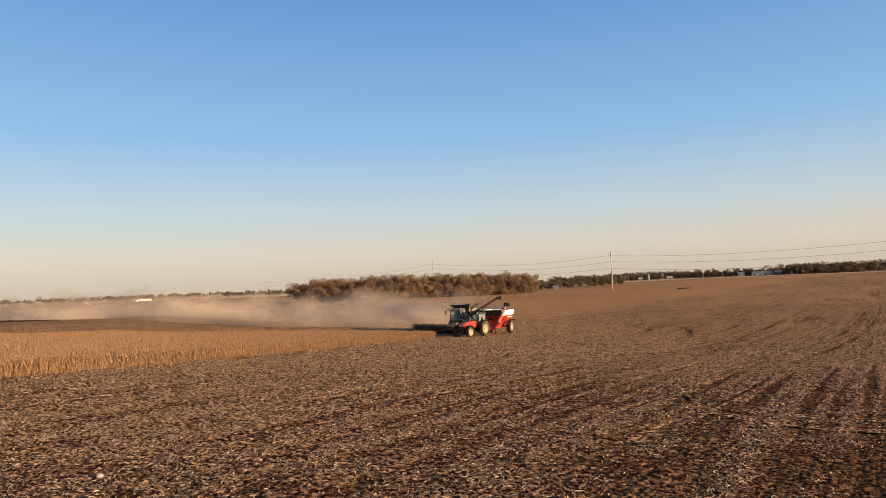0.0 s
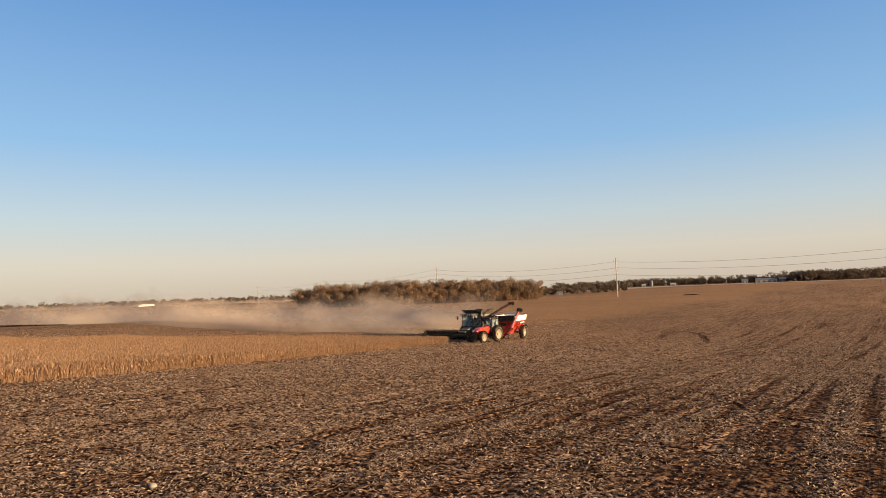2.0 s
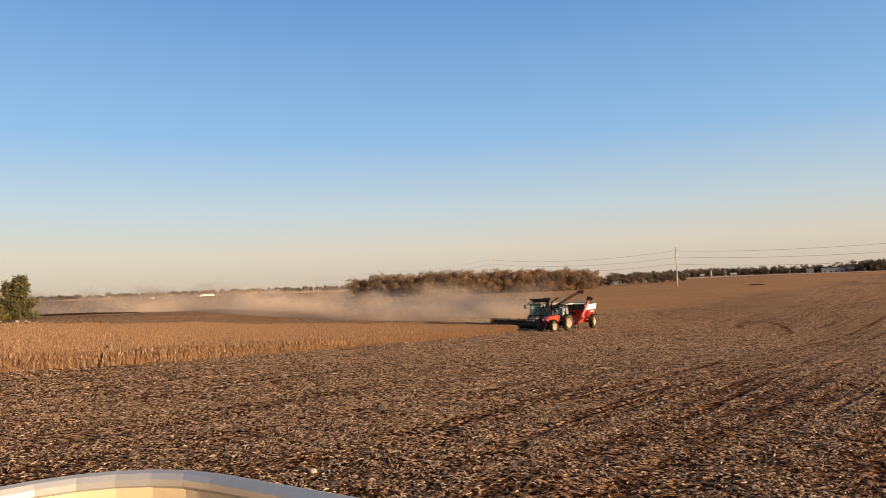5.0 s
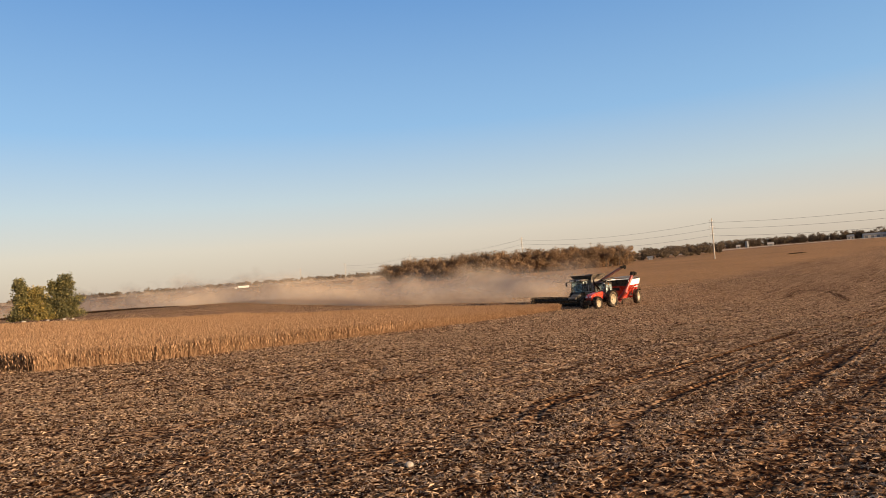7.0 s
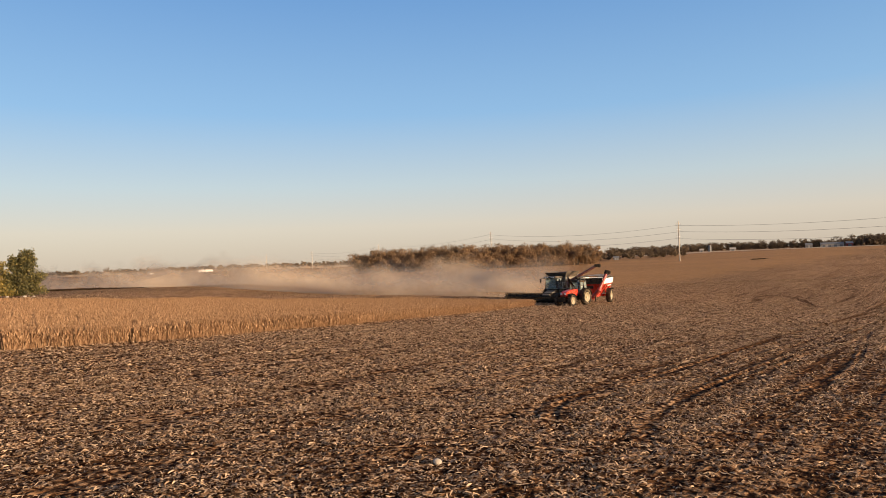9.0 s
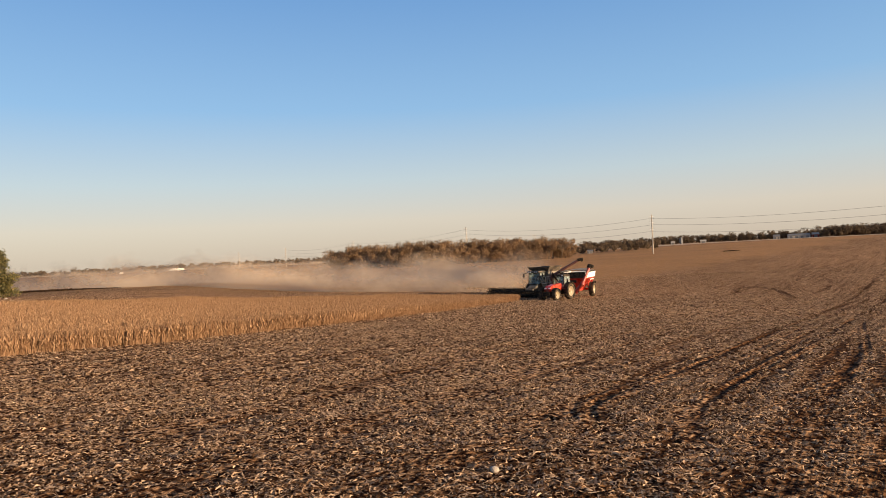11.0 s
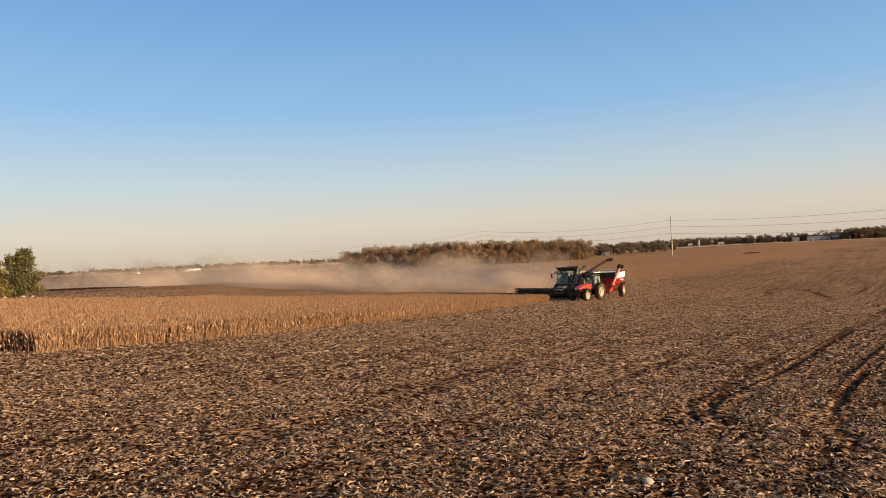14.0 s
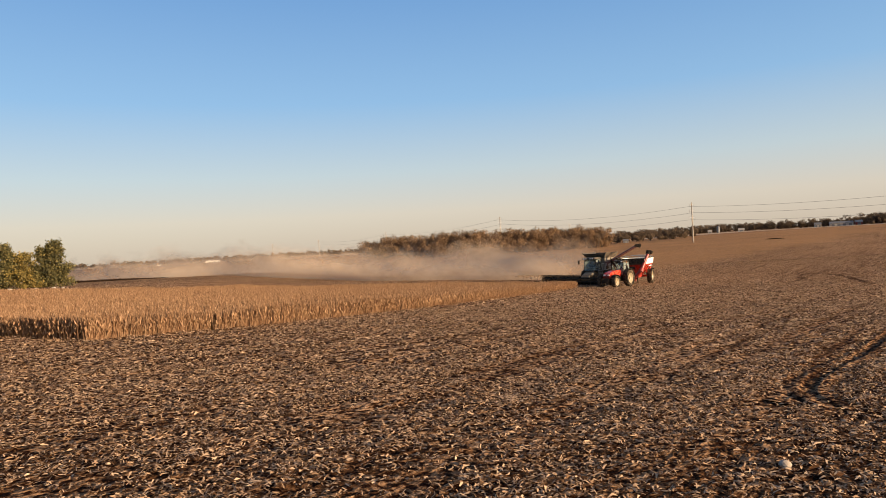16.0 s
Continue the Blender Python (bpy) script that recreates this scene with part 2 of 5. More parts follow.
# wheel ruts pressed into the soil: way, half width, strength
RUTS = [([(-5.2, 15.4), (-5.1, 16.8), (-4.9, 18.3), (-4.2, 19.6), (-3.0, 21.2), (-1.4, 23.2), (1.8, 27.8), (9.0, 38.6), (21, 57), (38, 84), (74, 137)], 0.20, 0.75),
        ([(-4.9, 18.2), (-5.4, 17.7), (-6.1, 17.3)], 0.18, 0.6),
        ([(-4.0, 13.8), (-3.6, 15.4), (-3.3, 16.9), (-2.9, 18.7)], 0.20, 0.75),
        ([(-3.0, 17.6), (-2.4, 18.6), (-0.7, 21.1), (2.3, 25.3), (10.2, 36.6), (24, 57), (41, 83), (76, 135)], 0.20, 0.7),
        ([(0.8, 24.8), (5.2, 31.0), (21.1, 55.5), (36, 78)], 0.15, 0.45),
        ([(8.1, 27.6), (8.5, 25.2), (8.0, 22.2), (8.6, 20.4), (9.9, 18.8), (12.5, 17.4)], 0.20, 0.7),
        ([(6.9, 24.2), (8.0, 22.6), (9.4, 21.2), (11.2, 20.0), (14, 18.9)], 0.18, 0.6),
        ([(4.4, 16.8), (7.6, 21.0), (11.8, 26.6), (21.1, 40.4), (48.6, 78.4), (80, 124)], 0.19, 0.55),
        ([(2.6, 17.6), (5.8, 21.9), (10.2, 27.8), (19.4, 41.6), (46.8, 79.6), (78, 125)], 0.19, 0.45),
        ([(20.2, 67.9), (16.6, 62.8), (13.6, 62.0), (13.4, 68.5), (17.5, 79.5)], 0.26, 0.8),
        ([(20.5, 68.5), (26.5, 77.5), (31.5, 87), (35.6, 101), (34.5, 107), (30.5, 101), (27.5, 92.5)], 0.26, 0.8),
        ([(29, 80), (36, 90), (44, 101)], 0.26, 0.5),
        ([(-1.4, 17.9), (0.2, 19.6), (4.5, 24.5), (13.7, 40.7), (40.2, 85.9)], 0.15, 0.4),
        ([(-10.3, 21.3), (-7.8, 26.5), (-1.8, 37.4), (9, 56)], 0.14, 0.35),
        ([(-16.6, 23), (-12.3, 19.5), (-9.5, 17.0)], 0.15, 0.35), ([(-15, 24), (-10.8, 20.6), (-7.9, 18.0)], 0.15, 0.3),
        ([(0.2, 15.3), (1.6, 16.7)], 0.18, 0.5), ([(1.1, 15.0), (2.7, 16.8)], 0.18, 0.5)]
# long ruts left by the drill and the carts: start, end, strength
for a, b, k in (((20.6, 46.1), (145.6, 238), 0.6), ((22.9, 45.4), (149, 236), 0.6), ((12, 36), (54.9, 114.4), 0.35), ((19.3, 55.3), (58.5, 112), 0.35), ((19, 33.5), (62, 94), 0.5), ((21.2, 32.5), (64.5, 92.6), 0.5),
                ((-4, 27.5), (30, 91), 0.3), ((27, 33), (74, 100), 0.4), ((29.4, 32.5), (76.5, 99), 0.4), ((-16, 24), (4, 62), 0.25), ((25, 128), (75, 195), 0.4), ((18, 122), (70, 196), 0.4), ((40, 132), (110, 215), 0.35)):
    RUTS.append(([(a[0] + (b[0] - a[0]) * q + 0.15 * math.sin(7 * q + a[0]), a[1] + (b[1] - a[1]) * q) for q in np.linspace(0, 1, 8)], 0.15 if a[1] < 60 else 0.24, 0.6 * k))
SPINES = [(spine(w, 0.35), half, k) for w, half, k in RUTS]


def rut(px, py):
    """How far each place lies in a rut, 0 to 1."""
    px, py = np.asarray(px, float), np.asarray(py, float)
    best = np.zeros(px.shape)
    for way, half, k in SPINES:
        lo, hi = way.min(0) - 1, way.max(0) + 1
        near = np.nonzero((px > lo[0]) & (px < hi[0]) & (py > lo[1]) & (py < hi[1]))[0]
        for c in range(0, len(near), 4000):
            i = near[c:c + 4000]
            d = np.hypot(px[i][:, None] - way[None, :, 0], py[i][:, None] - way[None, :, 1]).min(1)
            best[i] = np.maximum(best[i], k * np.clip(1.9 - d / half * 0.9, 0, 1))
    return best


def graded(low, high, step, reach):
    """Coordinates in even steps between low and high, then ever wider ones out to reach on both sides."""
    mid = list(np.arange(low, high + step / 2, step))
    out, d = [], step
    while mid[-1] + sum(out) < reach:
        d *= 1.16
        out.append(d)
    up = list(np.cumsum(out) + mid[-1])
    down = list(mid[0] - np.cumsum(out))[::-1]
    return down + mid + up


def sheet(name, xs, ys, height, mat):
    verts = [(x, y, height(x, y)) for y in ys for x in xs]
    w = len(xs)
    faces = [(j * w + i, j * w + i + 1, (j + 1) * w + i + 1, (j + 1) * w + i) for j in range(len(ys) - 1) for i in range(w - 1)]
    me = bpy.data.meshes.new(name)
    me.from_pydata(verts, [], faces)
    me.polygons.foreach_set("use_smooth", [True] * len(faces))
    me.materials.append(mat)
    return new(name, me)


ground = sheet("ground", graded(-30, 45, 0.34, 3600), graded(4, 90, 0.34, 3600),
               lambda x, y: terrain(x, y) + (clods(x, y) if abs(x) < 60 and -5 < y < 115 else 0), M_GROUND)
co = np.empty(len(ground.data.vertices) * 3, np.float32)
ground.data.vertices.foreach_get("co", co)
co = co.reshape(-1, 3)
pressed = rut(co[:, 0], co[:, 1])
co[:, 2] -= 0.08 * pressed
ground.data.vertices.foreach_set("co", co.reshape(-1))
# thinner straw, more open soil, on the lower right-hand ground
bare = 0.95 * np.clip((co[:, 0] + 7) / 12, 0, 1) * np.clip((48 - co[:, 1]) / 22, 0, 1)
# nearest ground darkened as well: weaker scattered light, put into the soil colour
bare = np.maximum(bare, 0.6 * np.clip((19.5 - co[:, 1]) / 6, 0, 1))
# and litter colour raised further out, painting in light scattered back from there
thick = 0.42 * np.clip((co[:, 1] - 20) / 15, 0, 1)
ground.data.attributes.new("pressed", "FLOAT", "POINT").data.foreach_set("value", (np.maximum(pressed, bare) - thick).astype(np.float32))
# beyond this line lies the evenly drilled field
edge_y = np.interp(co[:, 0], [-400, -60, 10, 17, 31, 50, 63, 108, 300, 600], [150, 118, 122, 128, 148, 174, 192, 252, 520, 900])
drilled = np.clip((co[:, 1] - edge_y) / 9, 0, 1) * np.clip((900 - co[:, 1]) / 300, 0, 1)
ground.data.attributes.new("drilled", "FLOAT", "POINT").data.foreach_set("value", (0.85 * drilled).astype(np.float32))
tagged(ground, "harvested soybean field with straw-littered brown soil", "field", kind="structure")


RUT_PROFILE = [(-2.5, -0.05, 0.7), (-1.8, 0.000, 0.7), (-1.25, 0.014, 0.6), (-0.95, 0.006, 0.9), (-0.75, -0.045, 1.2), (0.0, -0.055, 1.2), (0.75, -0.045, 1.2), (0.95, 0.004, 0.9), (1.25, 0.012, 0.6), (1.8, 0.000, 0.7), (2.5, -0.05, 0.7)]


def rut_strip(way, half, strength):
    """A wheel rut: a pressed groove with lug prints between two pushed-up ridges."""
    d = np.gradient(way, axis=0)
    d /= np.linalg.norm(d, axis=1)[:, None] + 1e-9
    verts, press = [], []
    full = strength
    for i, ((x, y), (dx, dy)) in enumerate(zip(way, d)):
        # the rut fades in and out at its ends and comes and goes on the way
        strength = full * min(1.0, i / 9, (len(way) - 1 - i) / 30) * (0.8 + 0.5 * noise.noise((x * 0.13, y * 0.13, 8)))
        for o, h, p in RUT_PROFILE:
            q = o * half * (1 + 0.25 * noise.noise((i * 0.21, o, 4)))
            px, py = x + dy * q, y - dx * q
            lug = 0.022 * (1 if (i + (o > 0)) % 2 else -1) * p
            rough = 0.035 * noise.noise((px * 3.1, py * 3.1, 2)) * (1 - p)
            verts.append((px, py, terrain(px, py) + 0.012 + (h + lug) * strength + rough - 0.05 * (1 - min(1.0, i / 5))))
            press.append(p * strength)
    w = len(RUT_PROFILE)
    faces = [(j * w + i, j * w + i + 1, (j + 1) * w + i + 1, (j + 1) * w + i) for j in range(len(way) - 1) for i in range(w - 1)]
    me = bpy.data.meshes.new("tyre_track")
    me.from_pydata(verts, [], faces)
    me.attributes.new("pressed", "FLOAT", "POINT").data.foreach_set("value", press)
    me.polygons.foreach_set("use_smooth", [True] * len(faces))
    me.materials.append(M_GROUND)
    return tagged(new("tyre_track", me), "tractor tyre track pressed into the soil with straw ridges", "tyre track", kind="structure")


for way, half, k in SPINES:
    if k > 0.36:
        rut_strip(way, half * 0.70, k)

# ---- many small faces in one mesh ----
def quads(name, corners, mat):
    """One mesh from an array of quads, shape (count, 4, 3)."""
    c = np.asarray(corners, dtype=np.float32)
    me = bpy.data.meshes.new(name)
    k = len(c)
    me.vertices.add(4 * k); me.loops.add(4 * k); me.polygons.add(k)
    me.vertices.foreach_set("co", c.reshape(-1))
    me.loops.foreach_set("vertex_index", np.arange(4 * k, dtype=np.int32))
    me.polygons.foreach_set("loop_start", np.arange(0, 4 * k, 4, dtype=np.int32))
    me.update(calc_edges=True)
    me.materials.append(mat)
    return me


def leaf_quads(centres, size, rng, flat=0.0, long=1.0):
    """Randomly turned leaf quads at the centres; size may be an array."""
    k = len(centres)
    a = rng.normal(size=(k, 3)); a[:, 2] *= 1 - flat
    a /= np.linalg.norm(a, axis=1)[:, None] + 1e-9
    b = rng.normal(size=(k, 3)); b[:, 2] *= 1 - flat
    b -= a * (a * b).sum(1)[:, None]
    b /= np.linalg.norm(b, axis=1)[:, None] + 1e-9
    s = np.broadcast_to(size, (k,))[:, None] / 2
    a, b = a * s * long, b * s
    return np.stack([centres - a - 0.3 * b, centres - 0.2 * a + b, centres + a + 0.3 * b, centres + 0.1 * a - b], axis=1)


RNG = np.random.default_rng(7)


def litter(boxes):
    """Curled straw and pod pieces strewn over the soil, thicker along the rows."""
    out = []
    for x0, x1, y0, y1, count, size in boxes:
        x, y = RNG.uniform(x0, x1, count), RNG.uniform(y0, y1, count)
        keep = (np.abs(x + 5) < 8 + 0.80 * y)
        x, y = x[keep], y[keep]
        across = x * math.cos(ROW) - y * math.sin(ROW)
        patch = np.array([(1.1 + 0.9 * min(1, max(0, (s - 19) / 10))) * noise.noise((float(q) * 1.1, float(r) * 0.04, 3.0)) + 0.7 * noise.noise((float(p) * 0.45, float(s) * 0.45, 9.0))
                          for q, r, p, s in zip(across, x * math.sin(ROW) + y * math.cos(ROW), x, y)])
        # drill rows 0.76 m apart in the field, crosswise and closer on the headland
        drill = 0.95 * np.clip((y - 17) / 6, 0, 1) * np.sin(across * 2 * math.pi / 0.76) + 0.40 * np.clip((20 - y) / 4, 0, 1) * np.sin((y - 0.07 * x) * 2 * math.pi / 0.45)
        # fewer pieces close up, more further out, also shaping that light gradient
        keep = 1.2 * patch + drill - 1.2 * rut(x, y) - 0.80 * np.clip((x + 7) / 13, 0, 1) * np.clip((45 - y) / 20, 0, 1) - 0.35 * np.clip((19 - y) / 6, 0, 1) + 0.25 * np.clip((y - 20) / 12, 0, 1) > RNG.uniform(-1.40, 0.15, len(x))
        x, y = x[keep], y[keep]
        z = np.array([terrain(float(p), float(q)) + clods(float(p), float(q)) for p, q in zip(x, y)])
        k = len(x)
        turn, bend = RNG.uniform(0, 6.28, k), RNG.normal(0, 0.9, k)
        half, wide = RNG.uniform(0.5, 1.35, k) * size / 2, RNG.uniform(0.13, 0.26, k) * size / 2
        c = np.stack([x, y, z + 0.012 + RNG.uniform(0, 0.35, k) * size], 1)
        mid = c + np.stack([np.zeros(k), np.zeros(k), RNG.uniform(-0.05, 0.45, k) * half], 1)
        strand = []
        for sign in (-1, 0, 1):
            t = turn + sign * bend * 0.5
            way = np.stack([np.cos(t), np.sin(t), RNG.normal(0, 0.18, k)], 1) * (sign * half)[:, None]
            side = np.stack([-np.sin(t), np.cos(t), RNG.normal(0, 0.45, k)], 1) * (wide * (1.0 if sign == 0 else 0.55))[:, None]
            q = (mid if sign == 0 else c) + way
            strand += [q - side, q + side]
        out.append(np.stack(strand, 1))
    return np.concatenate(out)


def strands(name, rungs, mat):
    """One mesh of short bent strips, each of two joined quads: shape (count, 6, 3)."""
    k = len(rungs)
    me = bpy.data.meshes.new(name)
    me.vertices.add(6 * k); me.loops.add(8 * k); me.polygons.add(2 * k)
    me.vertices.foreach_set("co", np.asarray(rungs, np.float32).reshape(-1))
    me.loops.foreach_set("vertex_index", (np.arange(k)[:, None] * 6 + np.array([0, 1, 3, 2, 2, 3, 5, 4])).astype(np.int32).reshape(-1))
    me.polygons.foreach_set("loop_start", np.arange(0, 8 * k, 4, dtype=np.int32))
    me.update(calc_edges=True)
    me.materials.append(mat)
    return me


straw = new("straw_litter", strands("straw_litter", litter([(-25, 22, 6, 22, 400000, 0.105), (-40, 45, 22, 45, 330000, 0.14), (-60, 75, 45, 90, 150000, 0.22), (-30, 110, 90, 150, 45000, 0.30)]), M_STRAW))
tagged(straw, "dry straw and pod litter strewn over the soil", "straw litter", kind="stuff")

# ---- the standing crop ----
CROP_FRONT = [(-25.2, 28.1), (-20.4, 33.6), (-15.6, 44.0), (-10.3, 60.5), (-5.4, 75.5), (-1.4, 86.2)]
CROP = CROP_FRONT + [(-9.0, 90.5), (-18, 92.0), (-30, 90), (-42, 86), (-45, 73), (-48.5, 64), (-52, 57.5), (-57, 54.5), (-48, 42.5), (-31.5, 30.5)]


def inside(px, py, poly):
    hit = np.zeros(len(px), bool)
    for (x0, y0), (x1, y1) in zip(poly, poly[1:] + poly[:1]):
        if y0 != y1:
            hit ^= ((y0 > py) != (y1 > py)) & (px < (x1 - x0) * (py - y0) / (y1 - y0) + x0)
    return hit


def edge_distance(px, py, poly):
    best = np.full(len(px), 1e9)
    for (x0, y0), (x1, y1) in zip(poly, poly[1:] + poly[:1]):
        dx, dy = x1 - x0, y1 - y0
        k = np.clip(((px - x0) * dx + (py - y0) * dy) / (dx * dx + dy * dy), 0, 1)
        best = np.minimum(best, np.hypot(px - x0 - k * dx, py - y0 - k * dy))
    return best


def crop_quads():
    x, y = RNG.uniform(-58, 0, 230000), RNG.uniform(28, 94, 230000)
    # the cut edge, where the plants stand close
    for (x0, y0), (x1, y1) in zip(CROP[-2:] + CROP_FRONT, CROP[-1:] + CROP_FRONT):
        k = int(600 * math.hypot(x1 - x0, y1 - y0))
        q, back = RNG.uniform(0, 1, k), RNG.uniform(0.0, 1.3, k)
        run = math.hypot(x1 - x0, y1 - y0)
        x = np.r_[x, x0 + (x1 - x0) * q - (y1 - y0) / run * back]
        y = np.r_[y, y0 + (y1 - y0) * q + (x1 - x0) / run * back]
    ok = inside(x, y, CROP)
    x, y = x[ok], y[ok]
    d = edge_distance(x, y, CROP)
    along = RNG.uniform(0, 1, len(x))
    keep = (d < 1.6) | (along < np.clip(28 / np.hypot(x + 6, y - 2), 0.22, 0.7))
    x, y, d = x[keep], y[keep], d[keep]
    # draw the plants towards drill rows
    across = x * math.cos(ROW) - y * math.sin(ROW)
    shift = (np.round(across / 0.42) * 0.42 - across) * np.where(d < 1.4, 0.35, 0.7)
    x, y = x + shift * math.cos(ROW), y - shift * math.sin(ROW)
    k = len(x)
    z = np.array([terrain(float(p), float(q)) for p, q in zip(x, y)])
    tall = 0.74 + RNG.normal(0, 0.05, k) + np.array([0.14 * noise.noise((float(p) * 0.25, float(q) * 0.25, 2)) for p, q in zip(x, y)])
    lean = RNG.normal(0, 0.10, (k, 2))
    base = np.stack([x, y, z], 1)
    tip = base + np.stack([lean[:, 0], lean[:, 1], tall], 1)
    out = []
    turn = RNG.uniform(0, 3.14, k)
    for extra in (0, 1.57):
        w = np.stack([np.cos(turn + extra), np.sin(turn + extra), np.zeros(k)], 1) * 0.022
        out.append(np.stack([base - w, base + w, tip + w * 0.5, tip - w * 0.5], 1))
    for n in range(7):
        # upright pod-laden branches
        h = RNG.uniform(0.30 if n else 0.7, 0.92, k)[:, None]
        c = base + (tip - base) * h + RNG.normal(0, 0.055, (k, 3)) * [1, 1, 0.4]
        tr = RNG.uniform(0, 6.28, k)
        w = np.stack([np.cos(tr), np.sin(tr), RNG.normal(0, 0.3, k)], 1) * RNG.uniform(0.012, 0.026, k)[:, None]
        v = np.stack([RNG.normal(0, 0.28, k), RNG.normal(0, 0.28, k), np.ones(k)], 1) * RNG.uniform(0.045, 0.11, k)[:, None]
        out.append(np.stack([c - v - w * 0.3, c - v * 0.1 + w * 1.5, c + v + w * 0.4, c + v * 0.1 - w * 1.4], 1))
    return np.concatenate(out)


crop = new("soybean_crop", quads("soybean_crop", crop_quads(), M_CROP))
tagged(crop, "ripe brown soybean plants standing uncut in rows", "soybean crop", kind="stuff")


def undergrowth():
    xs, ys = np.arange(-86, 1, 0.8), np.arange(28, 97, 0.8)
    gx, gy = np.meshgrid(xs, ys)
    ok = (inside(gx.ravel(), gy.ravel(), CROP) & (edge_distance(gx.ravel(), gy.ravel(), CROP) > 0.30)).reshape(gx.shape)
    bm = bmesh.new()
    made = {}
    for j, i in zip(*np.nonzero(ok)):
        x, y = float(gx[j, i]), float(gy[j, i])
        made[j, i] = bm.verts.new((x, y, terrain(x, y) + 0.56 + 0.06 * noise.noise((x * 1.3, y * 1.3, 7))))
    for j, i in made:
        ring = [made.get(q) for q in ((j, i), (j, i + 1), (j + 1, i + 1), (j + 1, i))]
        if None not in ring:
            bm.faces.new(ring)
    rim = [e for e in bm.edges if e.is_boundary]
    low = bmesh.ops.extrude_edge_only(bm, edges=rim)["geom"]
    for v in low:
        if isinstance(v, bmesh.types.BMVert):
            v.co.z = terrain(v.co.x, v.co.y) - 0.02
    me = bpy.data.meshes.new("soybean_undergrowth")
    bm.to_mesh(me); bm.free()
    me.materials.append(M_CANOPY)
    return new("soybean_undergrowth", me)


tagged(undergrowth(), "dense tangle of soybean stems and pods inside the stand", "soybean crop", kind="stuff")

# ---- woods and tree lines ----
def clump_quads(centres, out, size, rng):
    """Leaf quads that face outwards from their clump, loosely."""
    k = len(centres)
    face = out + rng.normal(0, 0.45, (k, 3))
    a = np.cross(face, rng.normal(size=(k, 3)))
    a /= np.linalg.norm(a, axis=1)[:, None] + 1e-9
    b = np.cross(face, a)
    b /= np.linalg.norm(b, axis=1)[:, None] + 1e-9
    a, b = a * size[:, None] / 2, b * size[:, None] / 2
    return np.stack([centres - a - 0.3 * b, centres - 0.2 * a + b, centres + a + 0.3 * b, centres + 0.1 * a - b], axis=1)


def far_trees(name, spots, mat, label, size, per_tree, seed):
    """A belt of trees as one mesh: trunks with limbs, and crowns of many small leaf clumps. spots: (x, y, height, spread)."""
    rng = np.random.default_rng(seed)
    leaves, wood = [], []
    for x, y, h, w in spots:
        z = terrain(x, y)
        lobes = rng.integers(6, 11)
        share = rng.normal(size=(lobes, 3)) * [0.30 * w, 0.30 * w, 0.20 * h] + [x, y, z + 0.50 * h]
        share[:, 2] = np.clip(share[:, 2], z + 0.15 * h, z + 0.80 * h)
        pick = rng.integers(0, lobes, per_tree)
        out = rng.normal(size=(per_tree, 3))
        out /= np.linalg.norm(out, axis=1)[:, None] + 1e-9
        reach = np.array([0.25 * w, 0.25 * w, 0.17 * h]) * rng.uniform(0.7, 1.2, lobes)[pick][:, None]
        c = share[pick] + out * reach * rng.uniform(0.55, 1.08, per_tree)[:, None]
        c[:, 2] = np.clip(c[:, 2], z + 0.03 * h, z + 1.2 * h)
        leaves.append(clump_quads(c, out, rng.uniform(0.6, 1.5, per_tree) * size, rng))
        top = np.array([x, y, z + 0.8 * h])
        foot = np.array([x, y, z - 0.3])
        for a, b, r in [(foot, top, 0.022 * h)] + [(foot + (top - foot) * rng.uniform(0.3, 0.8), share[q] + [0, 0, 0.15 * h], 0.009 * h) for q in range(lobes)]:
            s = np.array([r, 0, 0]); s2 = np.array([0, r, 0])
            wood += [[a - s, a + s, b + 0.3 * s, b - 0.3 * s], [a - s2, a + s2, b + 0.3 * s2, b - 0.3 * s2]]
    me = quads(name, np.concatenate(leaves + [np.array(wood)]), mat)
    me.materials.append(M_BARK)
    count = sum(len(q) for q in leaves)
    me.polygons.foreach_set("material_index", np.r_[np.zeros(count, np.int32), np.ones(len(wood), np.int32)])
    return tagged(new(name, me), label, "trees", kind="stuff")


def belt(points, depth, step, height, rng, jitter=0.25):
    """Tree spots along a line of (x, y) points, filling the depth behind it."""
    out = []
    for (x0, y0), (x1, y1) in zip(points, points[1:]):
        span = math.hypot(x1 - x0, y1 - y0)
        for n in range(int(span / step)):
            k = (n + rng.random()) / (span / step)
            for d in np.arange(0, depth, step * 1.3):
                x, y = x0 + (x1 - x0) * k, y0 + (y1 - y0) * k
                r = math.hypot(x, y)
                d2 = d + rng.uniform(0, step)
                h = height * (1 + max(-1.5, min(1.3, rng.normal())) * jitter * 0.5) * (0.8 if d == 0 else 1.0)
                out.append((x * (1 + d2 / r), y * (1 + d2 / r), h, h * rng.uniform(0.6, 1.0)))
    return out


rng = np.random.default_rng(3)
far_trees("woodland", belt([(-80, 368), (-52, 362), (-30, 356), (8, 372), (54, 402)], 32, 3.7, 12.4, rng, 0.28), M_AUTUMN,
          "autumn-brown deciduous woodland beyond the field", 0.46, 1150, 11)
far_trees("grove", belt([(80, 560), (118, 570), (155, 590)], 22, 6, 7.6, rng), M_DARKLEAF, "dark evergreen and bare trees round a farmstead", 0.75, 280, 12)
far_trees("tree_line_east", belt([(140, 880), (165, 900), (300, 905), (420, 880), (560, 900)], 34, 4.6, 8.8, rng, 0.6), M_DARKLEAF, "dark far tree line along the field's end", 0.85, 230, 13)
